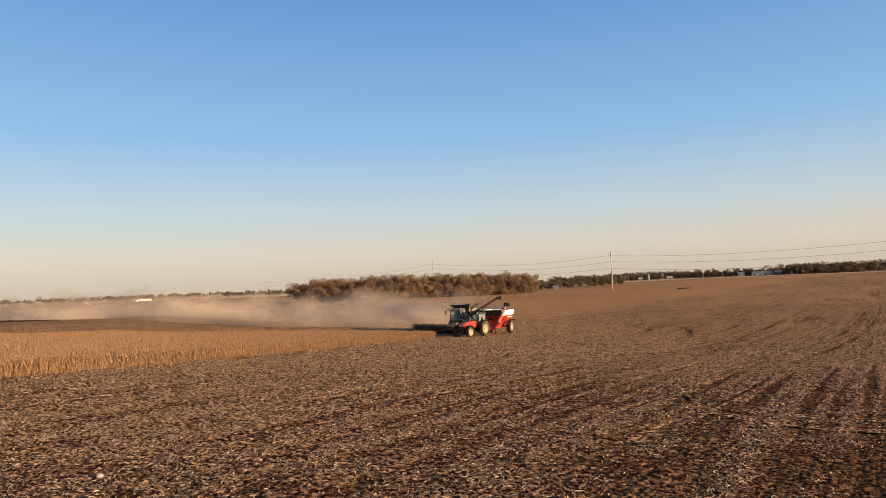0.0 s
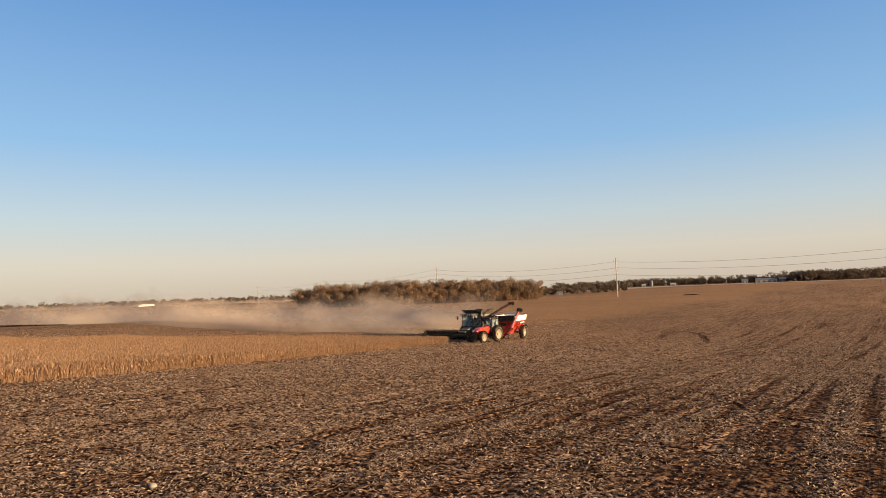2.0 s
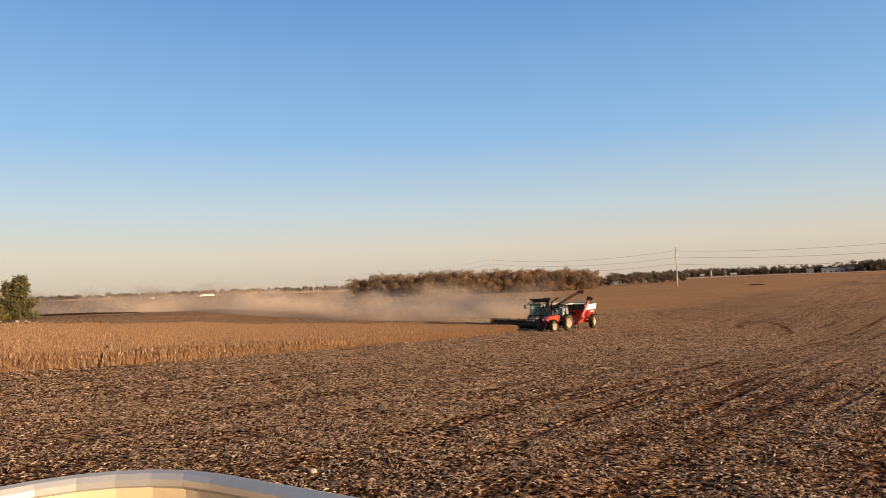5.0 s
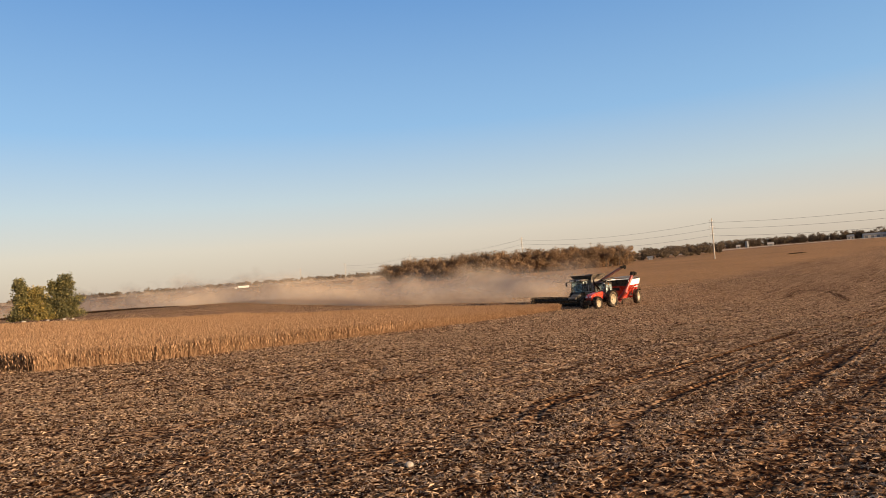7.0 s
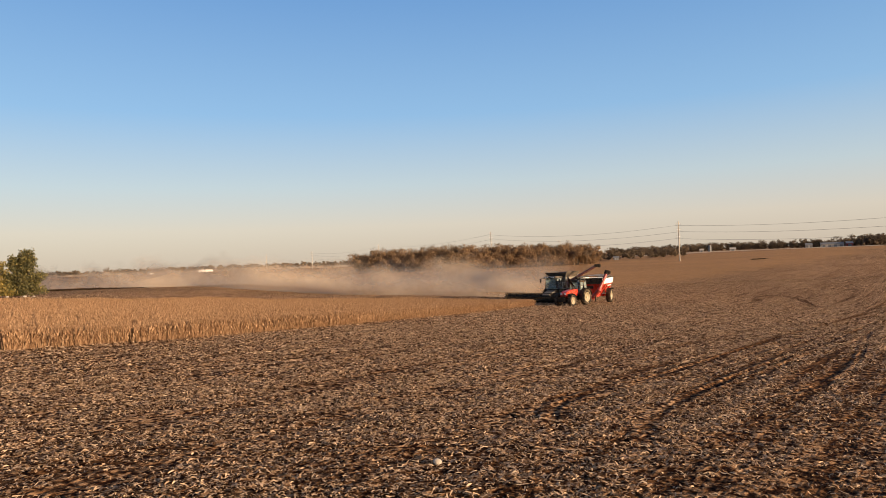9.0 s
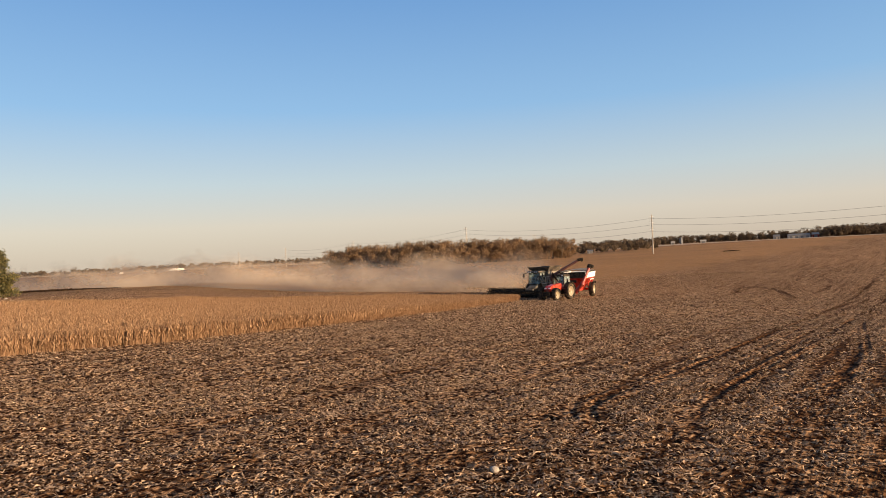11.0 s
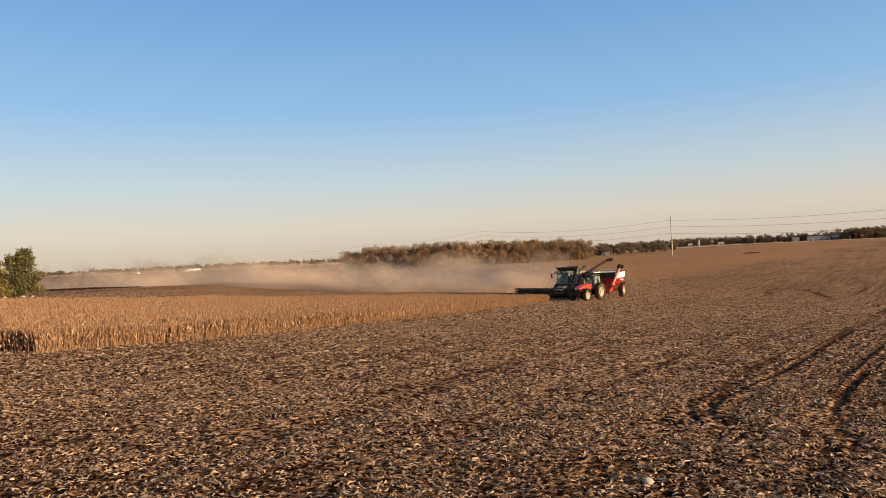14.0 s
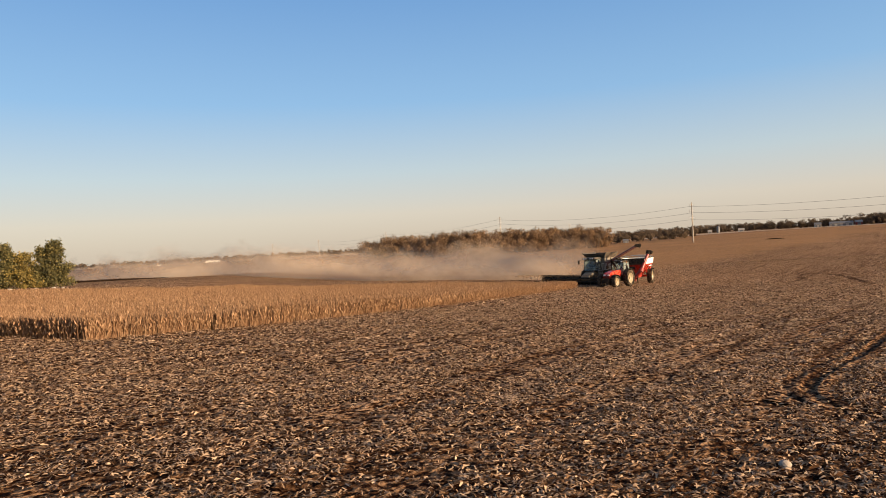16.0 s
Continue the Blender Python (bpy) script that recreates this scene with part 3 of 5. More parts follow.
far_trees("tree_line_far", belt([(420, 820), (560, 840), (800, 900)], 40, 6, 14, rng, 0.2), M_DARKLEAF, "dense dark far wood", 1.2, 170, 14)
far_trees("tree_line_west", belt([(-1100, 1300), (-850, 1330), (-500, 1420), (-160, 1420), (150, 1300)], 30, 7, 9, rng, 0.5), M_DARKLEAF, "hazy far tree line on the horizon", 1.7, 110, 15)


def dark_strip(points, label):
    """A low strip of dark leaf quads along the points."""
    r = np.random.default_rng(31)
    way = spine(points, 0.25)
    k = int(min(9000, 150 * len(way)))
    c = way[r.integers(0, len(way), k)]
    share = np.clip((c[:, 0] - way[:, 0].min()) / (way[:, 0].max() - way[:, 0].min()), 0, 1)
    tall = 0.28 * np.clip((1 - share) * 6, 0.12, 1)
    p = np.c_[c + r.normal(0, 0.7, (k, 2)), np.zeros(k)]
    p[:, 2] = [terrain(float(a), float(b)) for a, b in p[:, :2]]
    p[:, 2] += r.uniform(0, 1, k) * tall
    tagged(new("weeds", quads("weeds", leaf_quads(p, 0.22, r, 0, 1.4), M_DARKSTRIP)), label, "weeds", kind="stuff")


pale = sheet("far_stubble", list(np.linspace(150, 760, 40)), list(np.linspace(715, 815, 8)), lambda x, y: terrain(x, y) + 0.12, M_FARFIELD)
tagged(pale, "pale far strip of stubble below the tree line", "field", kind="structure")
# the ditch line is only shade; dark leaves give it a shape here
dark_strip([(-73.5, 126), (-82, 125), (-92, 121), (-104, 116), (-120, 110)], "low dark leaf strip in place of a field ditch's shade")
# a small dark thing far off, added as a clump of dark leaf quads
dark_strip([(112, 318), (114, 319), (116, 319)], "small dark clump in the far field")

# ---- dust drifting from the machines ----
def dust_material():
    m = bpy.data.materials.new("field_dust")
    m.use_nodes = True
    n, l = m.node_tree.nodes, m.node_tree.links
    n.remove(n["Principled BSDF"])
    co = n.new("ShaderNodeUVMap").outputs[0]
    sep = n.new("ShaderNodeSeparateXYZ")
    l.new(co, sep.inputs[0])
    p = position(n)
    mp = n.new("ShaderNodeMapping"); mp.inputs["Scale"].default_value = (1, 1, 1.5)
    l.new(p, mp.inputs[0])
    puff = noise_node(n, l, 0.055, 6, 0.58, mp.outputs[0])
    # density falls with height; the ragged top comes from the noise
    top = n.new("ShaderNodeMath"); top.operation = "MULTIPLY_ADD"
    l.new(puff, top.inputs[0]); top.inputs[1].default_value = 1.5; top.inputs[2].default_value = -0.30
    less = n.new("ShaderNodeMath"); less.operation = "SUBTRACT"
    l.new(top.outputs[0], less.inputs[0]); l.new(sep.outputs[1], less.inputs[1])
    soft = n.new("ShaderNodeMapRange"); soft.interpolation_type = "SMOOTHSTEP"
    soft.inputs[1].default_value, soft.inputs[2].default_value = -0.12, 0.42
    l.new(less.outputs[0], soft.inputs[0])
    ends = ramp(n, l, sep.outputs[0], [(0.0, (0, 0, 0)), (0.04, (0.85, 0.85, 0.85)), (0.30, (0.85, 0.85, 0.85)), (0.65, (0.6, 0.6, 0.6)), (1.0, (0, 0, 0))])
    a = n.new("ShaderNodeMath"); a.operation = "MULTIPLY"
    l.new(soft.outputs[0], a.inputs[0]); l.new(ends, a.inputs[1])
    b = n.new("ShaderNodeMath"); b.operation = "MULTIPLY"
    l.new(a.outputs[0], b.inputs[0]); b.inputs[1].default_value = DUST
    diff, tl, tr = n.new("ShaderNodeBsdfDiffuse"), n.new("ShaderNodeBsdfTranslucent"), n.new("ShaderNodeBsdfTransparent")
    for k in (diff, tl):
        k.inputs[0].default_value = (0.84, 0.665, 0.47, 1)
    both = n.new("ShaderNodeMixShader"); both.inputs[0].default_value = 0.5
    l.new(diff.outputs[0], both.inputs[1]); l.new(tl.outputs[0], both.inputs[2])
    out = n.new("ShaderNodeMixShader")
    l.new(b.outputs[0], out.inputs[0]); l.new(tr.outputs[0], out.inputs[1]); l.new(both.outputs[0], out.inputs[2])
    l.new(out.outputs[0], n["Material Output"].inputs["Surface"])
    return m


DUST = 0.66
M_DUST = dust_material()


def dust_veil(start, end, height, seed):
    """One billowing veil of dust, from where it is raised to where it thins out."""
    r = random.Random(seed)
    me = bpy.data.meshes.new("dust_cloud")
    cols, rows = 60, 10
    verts, uvs = [], []
    for j in range(rows + 1):
        for i in range(cols + 1):
            u, v = i / cols, j / rows
            x = start[0] + (end[0] - start[0]) * u
            y = start[1] + (end[1] - start[1]) * u
            w = 5 * noise.noise((x * 0.05, v * 1.5, seed * 3.1))
            x, y = x + w * 0.5, y + w
            verts.append((x, y, terrain(x, y) - 0.3 + height * v))
            uvs.append((u, v))
    faces = [(j * (cols + 1) + i, j * (cols + 1) + i + 1, (j + 1) * (cols + 1) + i + 1, (j + 1) * (cols + 1) + i) for j in range(rows) for i in range(cols)]
    me.from_pydata(verts, [], faces)
    uv = me.uv_layers.new(name="UVMap")
    for lp in me.loops:
        uv.data[lp.index].uv = uvs[lp.vertex_index]
    me.polygons.foreach_set("use_smooth", [True] * len(faces))
    me.materials.append(M_DUST)
    return tagged(new("dust_cloud", me), "pale brown veil of harvest dust and haze low over the field", "dust", kind="stuff")


for n in range(5):
    k = n / 4
    dust_veil((6 + 6 * k, 104 + 50 * k), (-190 - 110 * k, 165 + 120 * k), 9.5 + 2.5 * k, n + 1)

# haze before the far tree line, put in as one more veil
dust_veil((150, 930), (-1500, 1180), 12, 9)

# ---- builders ----
def thing(name, m, label, category, group=""):
    ob = new(name)
    ob.empty_display_size = 0.3
    ob.matrix_world = m
    return tagged(ob, label, category, group)


def part(name, bm, mat, parent, label="", smooth_faces=False):
    me = bpy.data.meshes.new(name)
    bmesh.ops.recalc_face_normals(bm, faces=bm.faces[:])
    bm.to_mesh(me)
    bm.free()
    me.materials.append(mat)
    if smooth_faces:
        me.polygons.foreach_set("use_smooth", [True] * len(me.polygons))
    ob = new(name, me)
    ob.parent = parent
    return tagged(ob, label)


def box(bm, centre, size, turn=(0, 0, 0), bevel=0.0, taper=(1, 1)):
    """A box with bevelled edges; taper shrinks its top in x and y."""
    m = pose(*centre, *turn)
    r = bmesh.ops.create_cube(bm, size=1)
    for v in r["verts"]:
        k = taper if v.co.z > 0 else (1, 1)
        v.co = Vector((v.co.x * size[0] * k[0], v.co.y * size[1] * k[1], v.co.z * size[2]))
    if bevel:
        edges = list({e for v in r["verts"] for e in v.link_edges})
        out = bmesh.ops.bevel(bm, geom=edges, offset=bevel, segments=2, affect="EDGES")
        vs = {v for f in out["faces"] for v in f.verts} | {v for v in r["verts"] if v.is_valid}
    else:
        vs = set(r["verts"])
    for v in vs:
        v.co = m @ v.co
    return bm


def rod(bm, a, b, r, r2=None, seg=10):
    a, b = Vector(a), Vector(b)
    d = b - a
    m = Matrix.Translation((a + b) / 2) @ d.to_track_quat("Z", "Y").to_matrix().to_4x4()
    bmesh.ops.create_cone(bm, cap_ends=True, segments=seg, radius1=r, radius2=r if r2 is None else r2, depth=d.length, matrix=m)
    return bm


def prism(bm, outline, x0, x1):
    """An outline in the y-z plane, drawn out from x0 to x1."""
    one = [bm.verts.new((x0, y, z)) for y, z in outline]
    two = [bm.verts.new((x1, y, z)) for y, z in outline]
    bm.faces.new(one)
    bm.faces.new(two[::-1])
    k = len(outline)
    for i in range(k):
        bm.faces.new((one[i], two[i], two[(i + 1) % k], one[(i + 1) % k]))
    return bm


def hoop(bm, profile, centre, seg=28):
    """Turns a profile of (x, radius) about the x axis."""
    rings = []
    for i in range(seg):
        a = 2 * math.pi * i / seg
        rings.append([bm.verts.new((centre[0] + x, centre[1] + r * math.sin(a), centre[2] + r * math.cos(a))) for x, r in profile])
    for i in range(seg):
        p, q = rings[i], rings[(i + 1) % seg]
        for j in range(len(profile) - 1):
            bm.faces.new((p[j], p[j + 1], q[j + 1], q[j]))
    return bm


def wheel(parent, x, y, r, width, side, rim_mat, lugs=20):
    """A lugged field tyre with its dished rim and hub. side: +1 faces right, -1 left."""
    w, c = width / 2, (x, y, r)
    bm = bmesh.new()
    hoop(bm, [(-w * 0.8, r * 0.60), (-w, r * 0.72), (-w, r * 0.86), (-w * 0.85, r * 0.93), (0, r * 0.95), (w * 0.85, r * 0.93), (w, r * 0.86), (w, r * 0.72), (w * 0.8, r * 0.60)], c)
    for i in range(lugs):
        for s in (-1, 1):
            a = 360 * (i + (0.5 if s > 0 else 0)) / lugs
            m = pose(*c, a) @ pose(s * w * 0.46, 0, r * 0.955, 0, 0, s * 32)
            k = bmesh.ops.create_cube(bm, size=1, matrix=m @ Matrix.Diagonal((w * 1.05, r * 0.07, r * 0.09, 1)))
    tyre = part("tyre", bm, M_TYRE, parent)
    bm = bmesh.new()
    hoop(bm, [(-w * 0.8, r * 0.60), (side * w * 0.78, r * 0.62), (side * w * 0.70, r * 0.55), (side * w * 0.25, r * 0.50), (side * w * 0.15, r * 0.2), (side * w * 0.15, 0.001)] if side > 0 else
         [(w * 0.8, r * 0.60), (side * w * 0.78, r * 0.62), (side * w * 0.70, r * 0.55), (side * w * 0.25, r * 0.50), (side * w * 0.15, r * 0.2), (side * w * 0.15, 0.001)], c)
    rim = part("rim", bm, rim_mat, tyre, "", True)
    bm = bmesh.new()
    rod(bm, (x, y, r), (x + side * w * 0.55, y, r), r * 0.16, r * 0.13, 12)
    for i in range(8):
        a = 2 * math.pi * i / 8
        rod(bm, (x + side * w * 0.1, y + r * 0.28 * math.cos(a), r + r * 0.28 * math.sin(a)), (x + side * w * 0.24, y + r * 0.28 * math.cos(a), r + r * 0.28 * math.sin(a)), 0.02, None, 6)
    part("hub", bm, rim_mat, tyre)
    return tyre


M_TYRE = worn("tyre_rubber", (0.018, 0.017, 0.016), 0.9, 0, 0.55, 4.0)
M_RED = worn("red_paint", (0.50, 0.034, 0.018), 0.35, 0, 0.28, 2.5)
M_DARKRED = worn("dull_red_paint", (0.24, 0.020, 0.014), 0.45, 0, 0.3, 2.5)
M_CREAM = worn("cream_paint", (0.27, 0.22, 0.14), 0.5, 0, 0.35, 3.0)
M_WHITE = worn("white_paint", (0.80, 0.77, 0.70), 0.45, 0, 0.2, 2.0)
M_BLACK = worn("black_plastic", (0.016, 0.015, 0.014), 0.85, 0, 0.4, 3.0)
M_SILVER = worn("silver_paint", (0.40, 0.37, 0.32), 0.45, 0.2, 0.5, 2.0)
M_STEEL = worn("galvanised_steel", (0.50, 0.49, 0.46), 0.5, 0.6, 0.4, 3.0)
M_OLDWHITE = worn("faded_white_paint", (0.34, 0.31, 0.27), 0.6, 0, 0.4, 0.4)
# the combine's dusty silver, darkened in colour for the shade it stands in
M_SHADESILVER = worn("dusty_shaded_silver", (0.14, 0.128, 0.105), 0.55, 0.1, 0.6, 2.0)
M_AUGER = worn("dark_maroon_paint", (0.085, 0.022, 0.018), 0.5, 0, 0.35, 2.5)
M_FLAP = worn("dusty_flap", (0.035, 0.030, 0.024), 0.7, 0, 0.6, 2.0)
M_GREYWALL = worn("grey_roofing", (0.12, 0.125, 0.13), 0.7, 0.0, 0.2, 0.3)
M_AMBER = worn("amber_lens", (0.60, 0.20, 0.02), 0.3, 0, 0.1, 4.0)
M_LENS = worn("clear_lens", (0.75, 0.75, 0.72), 0.15, 0, 0.2, 4.0)
M_WOODPOLE = worn("weathered_pole", (0.34, 0.30, 0.25), 0.85, 0, 0.3, 1.0)
M_WIRE = worn("wire", (0.09, 0.085, 0.08), 0.6, 0.5, 0.1, 1.0)
M_STONE = worn("pale_stone", (0.34, 0.30, 0.25), 0.9, 0, 0.4, 6.0)


def glass_material():
    m, n, l, b = material("cab_glass", 0.05)
    b.inputs["Base Color"].default_value = (0.55, 0.62, 0.60, 1)
    b.inputs["Transmission Weight"].default_value = 0.85
    b.inputs["IOR"].default_value = 1.1
    return m


M_GLASS = glass_material()


def pane(parent, corners, name="window_pane", thick=0.02):
    """A glass pane between four corners, with real thickness."""
    bm = bmesh.new()
    vs = [Vector(c) for c in corners]
    nrm = (vs[1] - vs[0]).cross(vs[3] - vs[0]).normalized() * thick
    one, two = [bm.verts.new(v) for v in vs], [bm.verts.new(v + nrm) for v in vs]
    bm.faces.new(one); bm.faces.new(two[::-1])
    for i in range(4):
        bm.faces.new((one[i], two[i], two[(i + 1) % 4], one[(i + 1) % 4]))
    ob = part(name, bm, M_GLASS, parent)
    ob.visible_shadow = False
    return ob


def place(x, y, heading, dz=0.0):
    """A pose on the ground whose +y looks along the heading, in degrees left of the way towards the viewer."""
    return pose(x, y, terrain(x, y) + dz, 0, 0, 180 - heading)


# ---- tractor ----
def tractor(m):
    t = thing("tractor", m, "red row-crop tractor with a glazed cab pulling the grain cart", "tractor")
    bm = bmesh.new()
    box(bm, (0, 1.5, 0.95), (0.55, 3.9, 0.5), bevel=0.05)
    box(bm, (0, 0, 1.0), (0.75, 1.3, 0.7), bevel=0.08)
    rod(bm, (-1.0, 0, 1.0), (1.0, 0, 1.0), 0.16)
    rod(bm, (-0.9, 3.0, 0.75), (0.9, 3.0, 0.75), 0.12)
    part("chassis", bm, M_BLACK, t)
    bm = bmesh.new()
    prism(bm, [(0.75, 1.15), (0.75, 2.02), (1.9, 1.98), (3.0, 1.84), (3.36, 1.66), (3.46, 1.35), (3.42, 1.12)], -0.44, 0.44)
    bmesh.ops.bevel(bm, geom=[e for e in bm.edges if abs(e.verts[0].co.x - e.verts[1].co.x) < 0.01 and e.calc_length() > 0.2], offset=0.07, segments=2, affect="EDGES")
    hood = part("hood", bm, M_RED, t, "glossy red sloping hood")
    for s in (-1, 1):
        bm = bmesh.new()
        for k in range(5):
            box(bm, (s * 0.455, 2.0 + 0.24 * k, 1.42), (0.02, 0.16, 0.34), bevel=0.006)
        part("side_grille", bm, M_BLACK, hood)
        bm = bmesh.new()
        box(bm, (s * 0.27, 3.44, 1.56), (0.26, 0.08, 0.13), (18, 0, 0), 0.02)
        part("headlight", bm, M_LENS, hood)
    bm = bmesh.new()
    for k in range(7):
        box(bm, (0, 3.46, 1.02 + 0.065 * k), (0.62, 0.04, 0.035))
    part("front_grille", bm, M_BLACK, hood)
    bm = bmesh.new()
    for k in range(8):
        box(bm, (-0.42 + 0.12 * k, 3.66, 0.85), (0.10, 0.36, 0.42), bevel=0.02)
    part("front_weight", bm, M_BLACK, t)
    # cab
    bm = bmesh.new()
    for x, y, lx, ly in ((-0.78, 0.78, -0.72, 0.62), (0.78, 0.78, 0.72, 0.62), (-0.82, -0.75, -0.74, -0.70), (0.82, -0.75, 0.74, -0.70), (-0.84, -0.05, -0.76, -0.05), (0.84, -0.05, 0.76, -0.05)):
        rod(bm, (x, y, 1.25), (lx, ly, 2.9), 0.045, None, 8)
    box(bm, (0, 0, 1.22), (1.6, 1.6, 0.10), bevel=0.03)
    box(bm, (0, -0.74, 1.55), (1.5, 0.06, 0.6), bevel=0.02)
    cab = part("cab_frame", bm, M_BLACK, t)
    bm = bmesh.new()
    box(bm, (0, -0.05, 2.98), (1.66, 1.75, 0.20), bevel=0.08, taper=(0.86, 0.86))
    part("roof", bm, M_BLACK, cab, "dark rounded cab roof")
    for s in (-1, 1):
        pane(cab, [(s * 0.83, 0.74, 1.32), (s * 0.83, -0.02, 1.32), (s * 0.75, -0.02, 2.85), (s * 0.73, 0.60, 2.85)], "door_glass")
        pane(cab, [(s * 0.83, -0.08, 1.55), (s * 0.82, -0.72, 1.75), (s * 0.74, -0.68, 2.85), (s * 0.75, -0.08, 2.85)], "side_glass")
        bm = bmesh.new()
        rod(bm, (s * 0.78, 0.75, 2.55), (s * 1.28, 0.85, 2.5), 0.02, None, 6)
        box(bm, (s * 1.32, 0.85, 2.32), (0.22, 0.05, 0.38), bevel=0.02)
        part("mirror", bm, M_BLACK, cab)
        bm = bmesh.new()
        box(bm, (s * 0.6, 0.82, 2.98), (0.22, 0.08, 0.12), bevel=0.02)
        part("work_light", bm, M_LENS, cab)
        bm = bmesh.new()
        box(bm, (s * 1.0, 0.35, 2.86), (0.08, 0.06, 0.12), bevel=0.02)
        part("beacon", bm, M_AMBER, cab)
    pane(cab, [(-0.75, 0.80, 1.30), (0.75, 0.80, 1.30), (0.70, 0.64, 2.86), (-0.70, 0.64, 2.86)], "windscreen")
    pane(cab, [(-0.75, -0.78, 1.85), (0.75, -0.78, 1.85), (0.70, -0.72, 2.86), (-0.70, -0.72, 2.86)], "rear_glass")
    bm = bmesh.new()
    box(bm, (0, -0.2, 1.55), (0.5, 0.5, 0.16), bevel=0.05)
    box(bm, (0, -0.42, 1.95), (0.5, 0.14, 0.75), (-8, 0, 0), 0.05)
    part("seat", bm, M_BLACK, cab)
    bm = bmesh.new()
    rod(bm, (0, 0.62, 1.3), (0, 0.38, 1.95), 0.04, None, 8)
    hoop(bm, [(-0.02, 0.19), (0, 0.21), (0.02, 0.19), (0, 0.17), (-0.02, 0.19)], (0, 0, 0), 16)
    for v in bm.verts[-16 * 5:]:
        v.co = pose(0, 0.38, 1.98, 55, 0, 0) @ Vector((v.co.y, v.co.z, v.co.x))
    part("steering_wheel", bm, M_BLACK, cab)
    for s in (-1, 1):
        bm = bmesh.new()
        pts = [(math.cos(radians(a)) * 1.12, 1.0 + math.sin(radians(a)) * 1.12) for a in range(20, 171, 15)]
        inner = [(0.97 * y, 1.0 + 0.97 * (z - 1.0)) for y, z in pts[::-1]]
        prism(bm, pts + inner, s * 0.80, s * 1.36)
        part("rear_fender", bm, M_BLACK, t)
        bm = bmesh.new()
        pts = [(3.0 + math.cos(radians(a)) * 0.84, 0.75 + math.sin(radians(a)) * 0.84) for a in range(40, 151, 18)]
        prism(bm, pts + [(3 + 0.95 * (y - 3), 0.75 + 0.95 * (z - 0.75)) for y, z in pts[::-1]], s * 0.72, s * 1.18)
        part("front_fender", bm, M_BLACK, t)
        bm = bmesh.new()
        for k in range(4):
            box(bm, (s * (0.92 + 0.03 * k), 0.72, 1.15 - 0.25 * k), (0.36, 0.30, 0.04), bevel=0.01)
        box(bm, (s * 0.86, 0.88, 0.8), (0.04, 0.04, 0.9)); box(bm, (s * 0.86, 0.56, 0.8), (0.04, 0.04, 0.9))
        part("steps", bm, M_BLACK, t)
        wheel(t, s * 1.08, 0, 1.0, 0.56, s, M_CREAM, 22)
        wheel(t, s * 0.95, 3.0, 0.74, 0.44, s, M_CREAM, 18)
    bm = bmesh.new()
    rod(bm, (0.62, 0.95, 1.2), (0.62, 0.95, 3.0), 0.07); rod(bm, (0.62, 0.95, 1.6), (0.62, 0.95, 2.3), 0.11)
    rod(bm, (0.62, 0.95, 3.0), (0.62, 0.84, 3.12), 0.07)
    part("exhaust_stack", bm, M_BLACK, t)
    bm = bmesh.new()
    box(bm, (0, -1.0, 0.55), (0.14, 1.0, 0.10), bevel=0.02)
    part("drawbar", bm, M_BLACK, t)
    return t


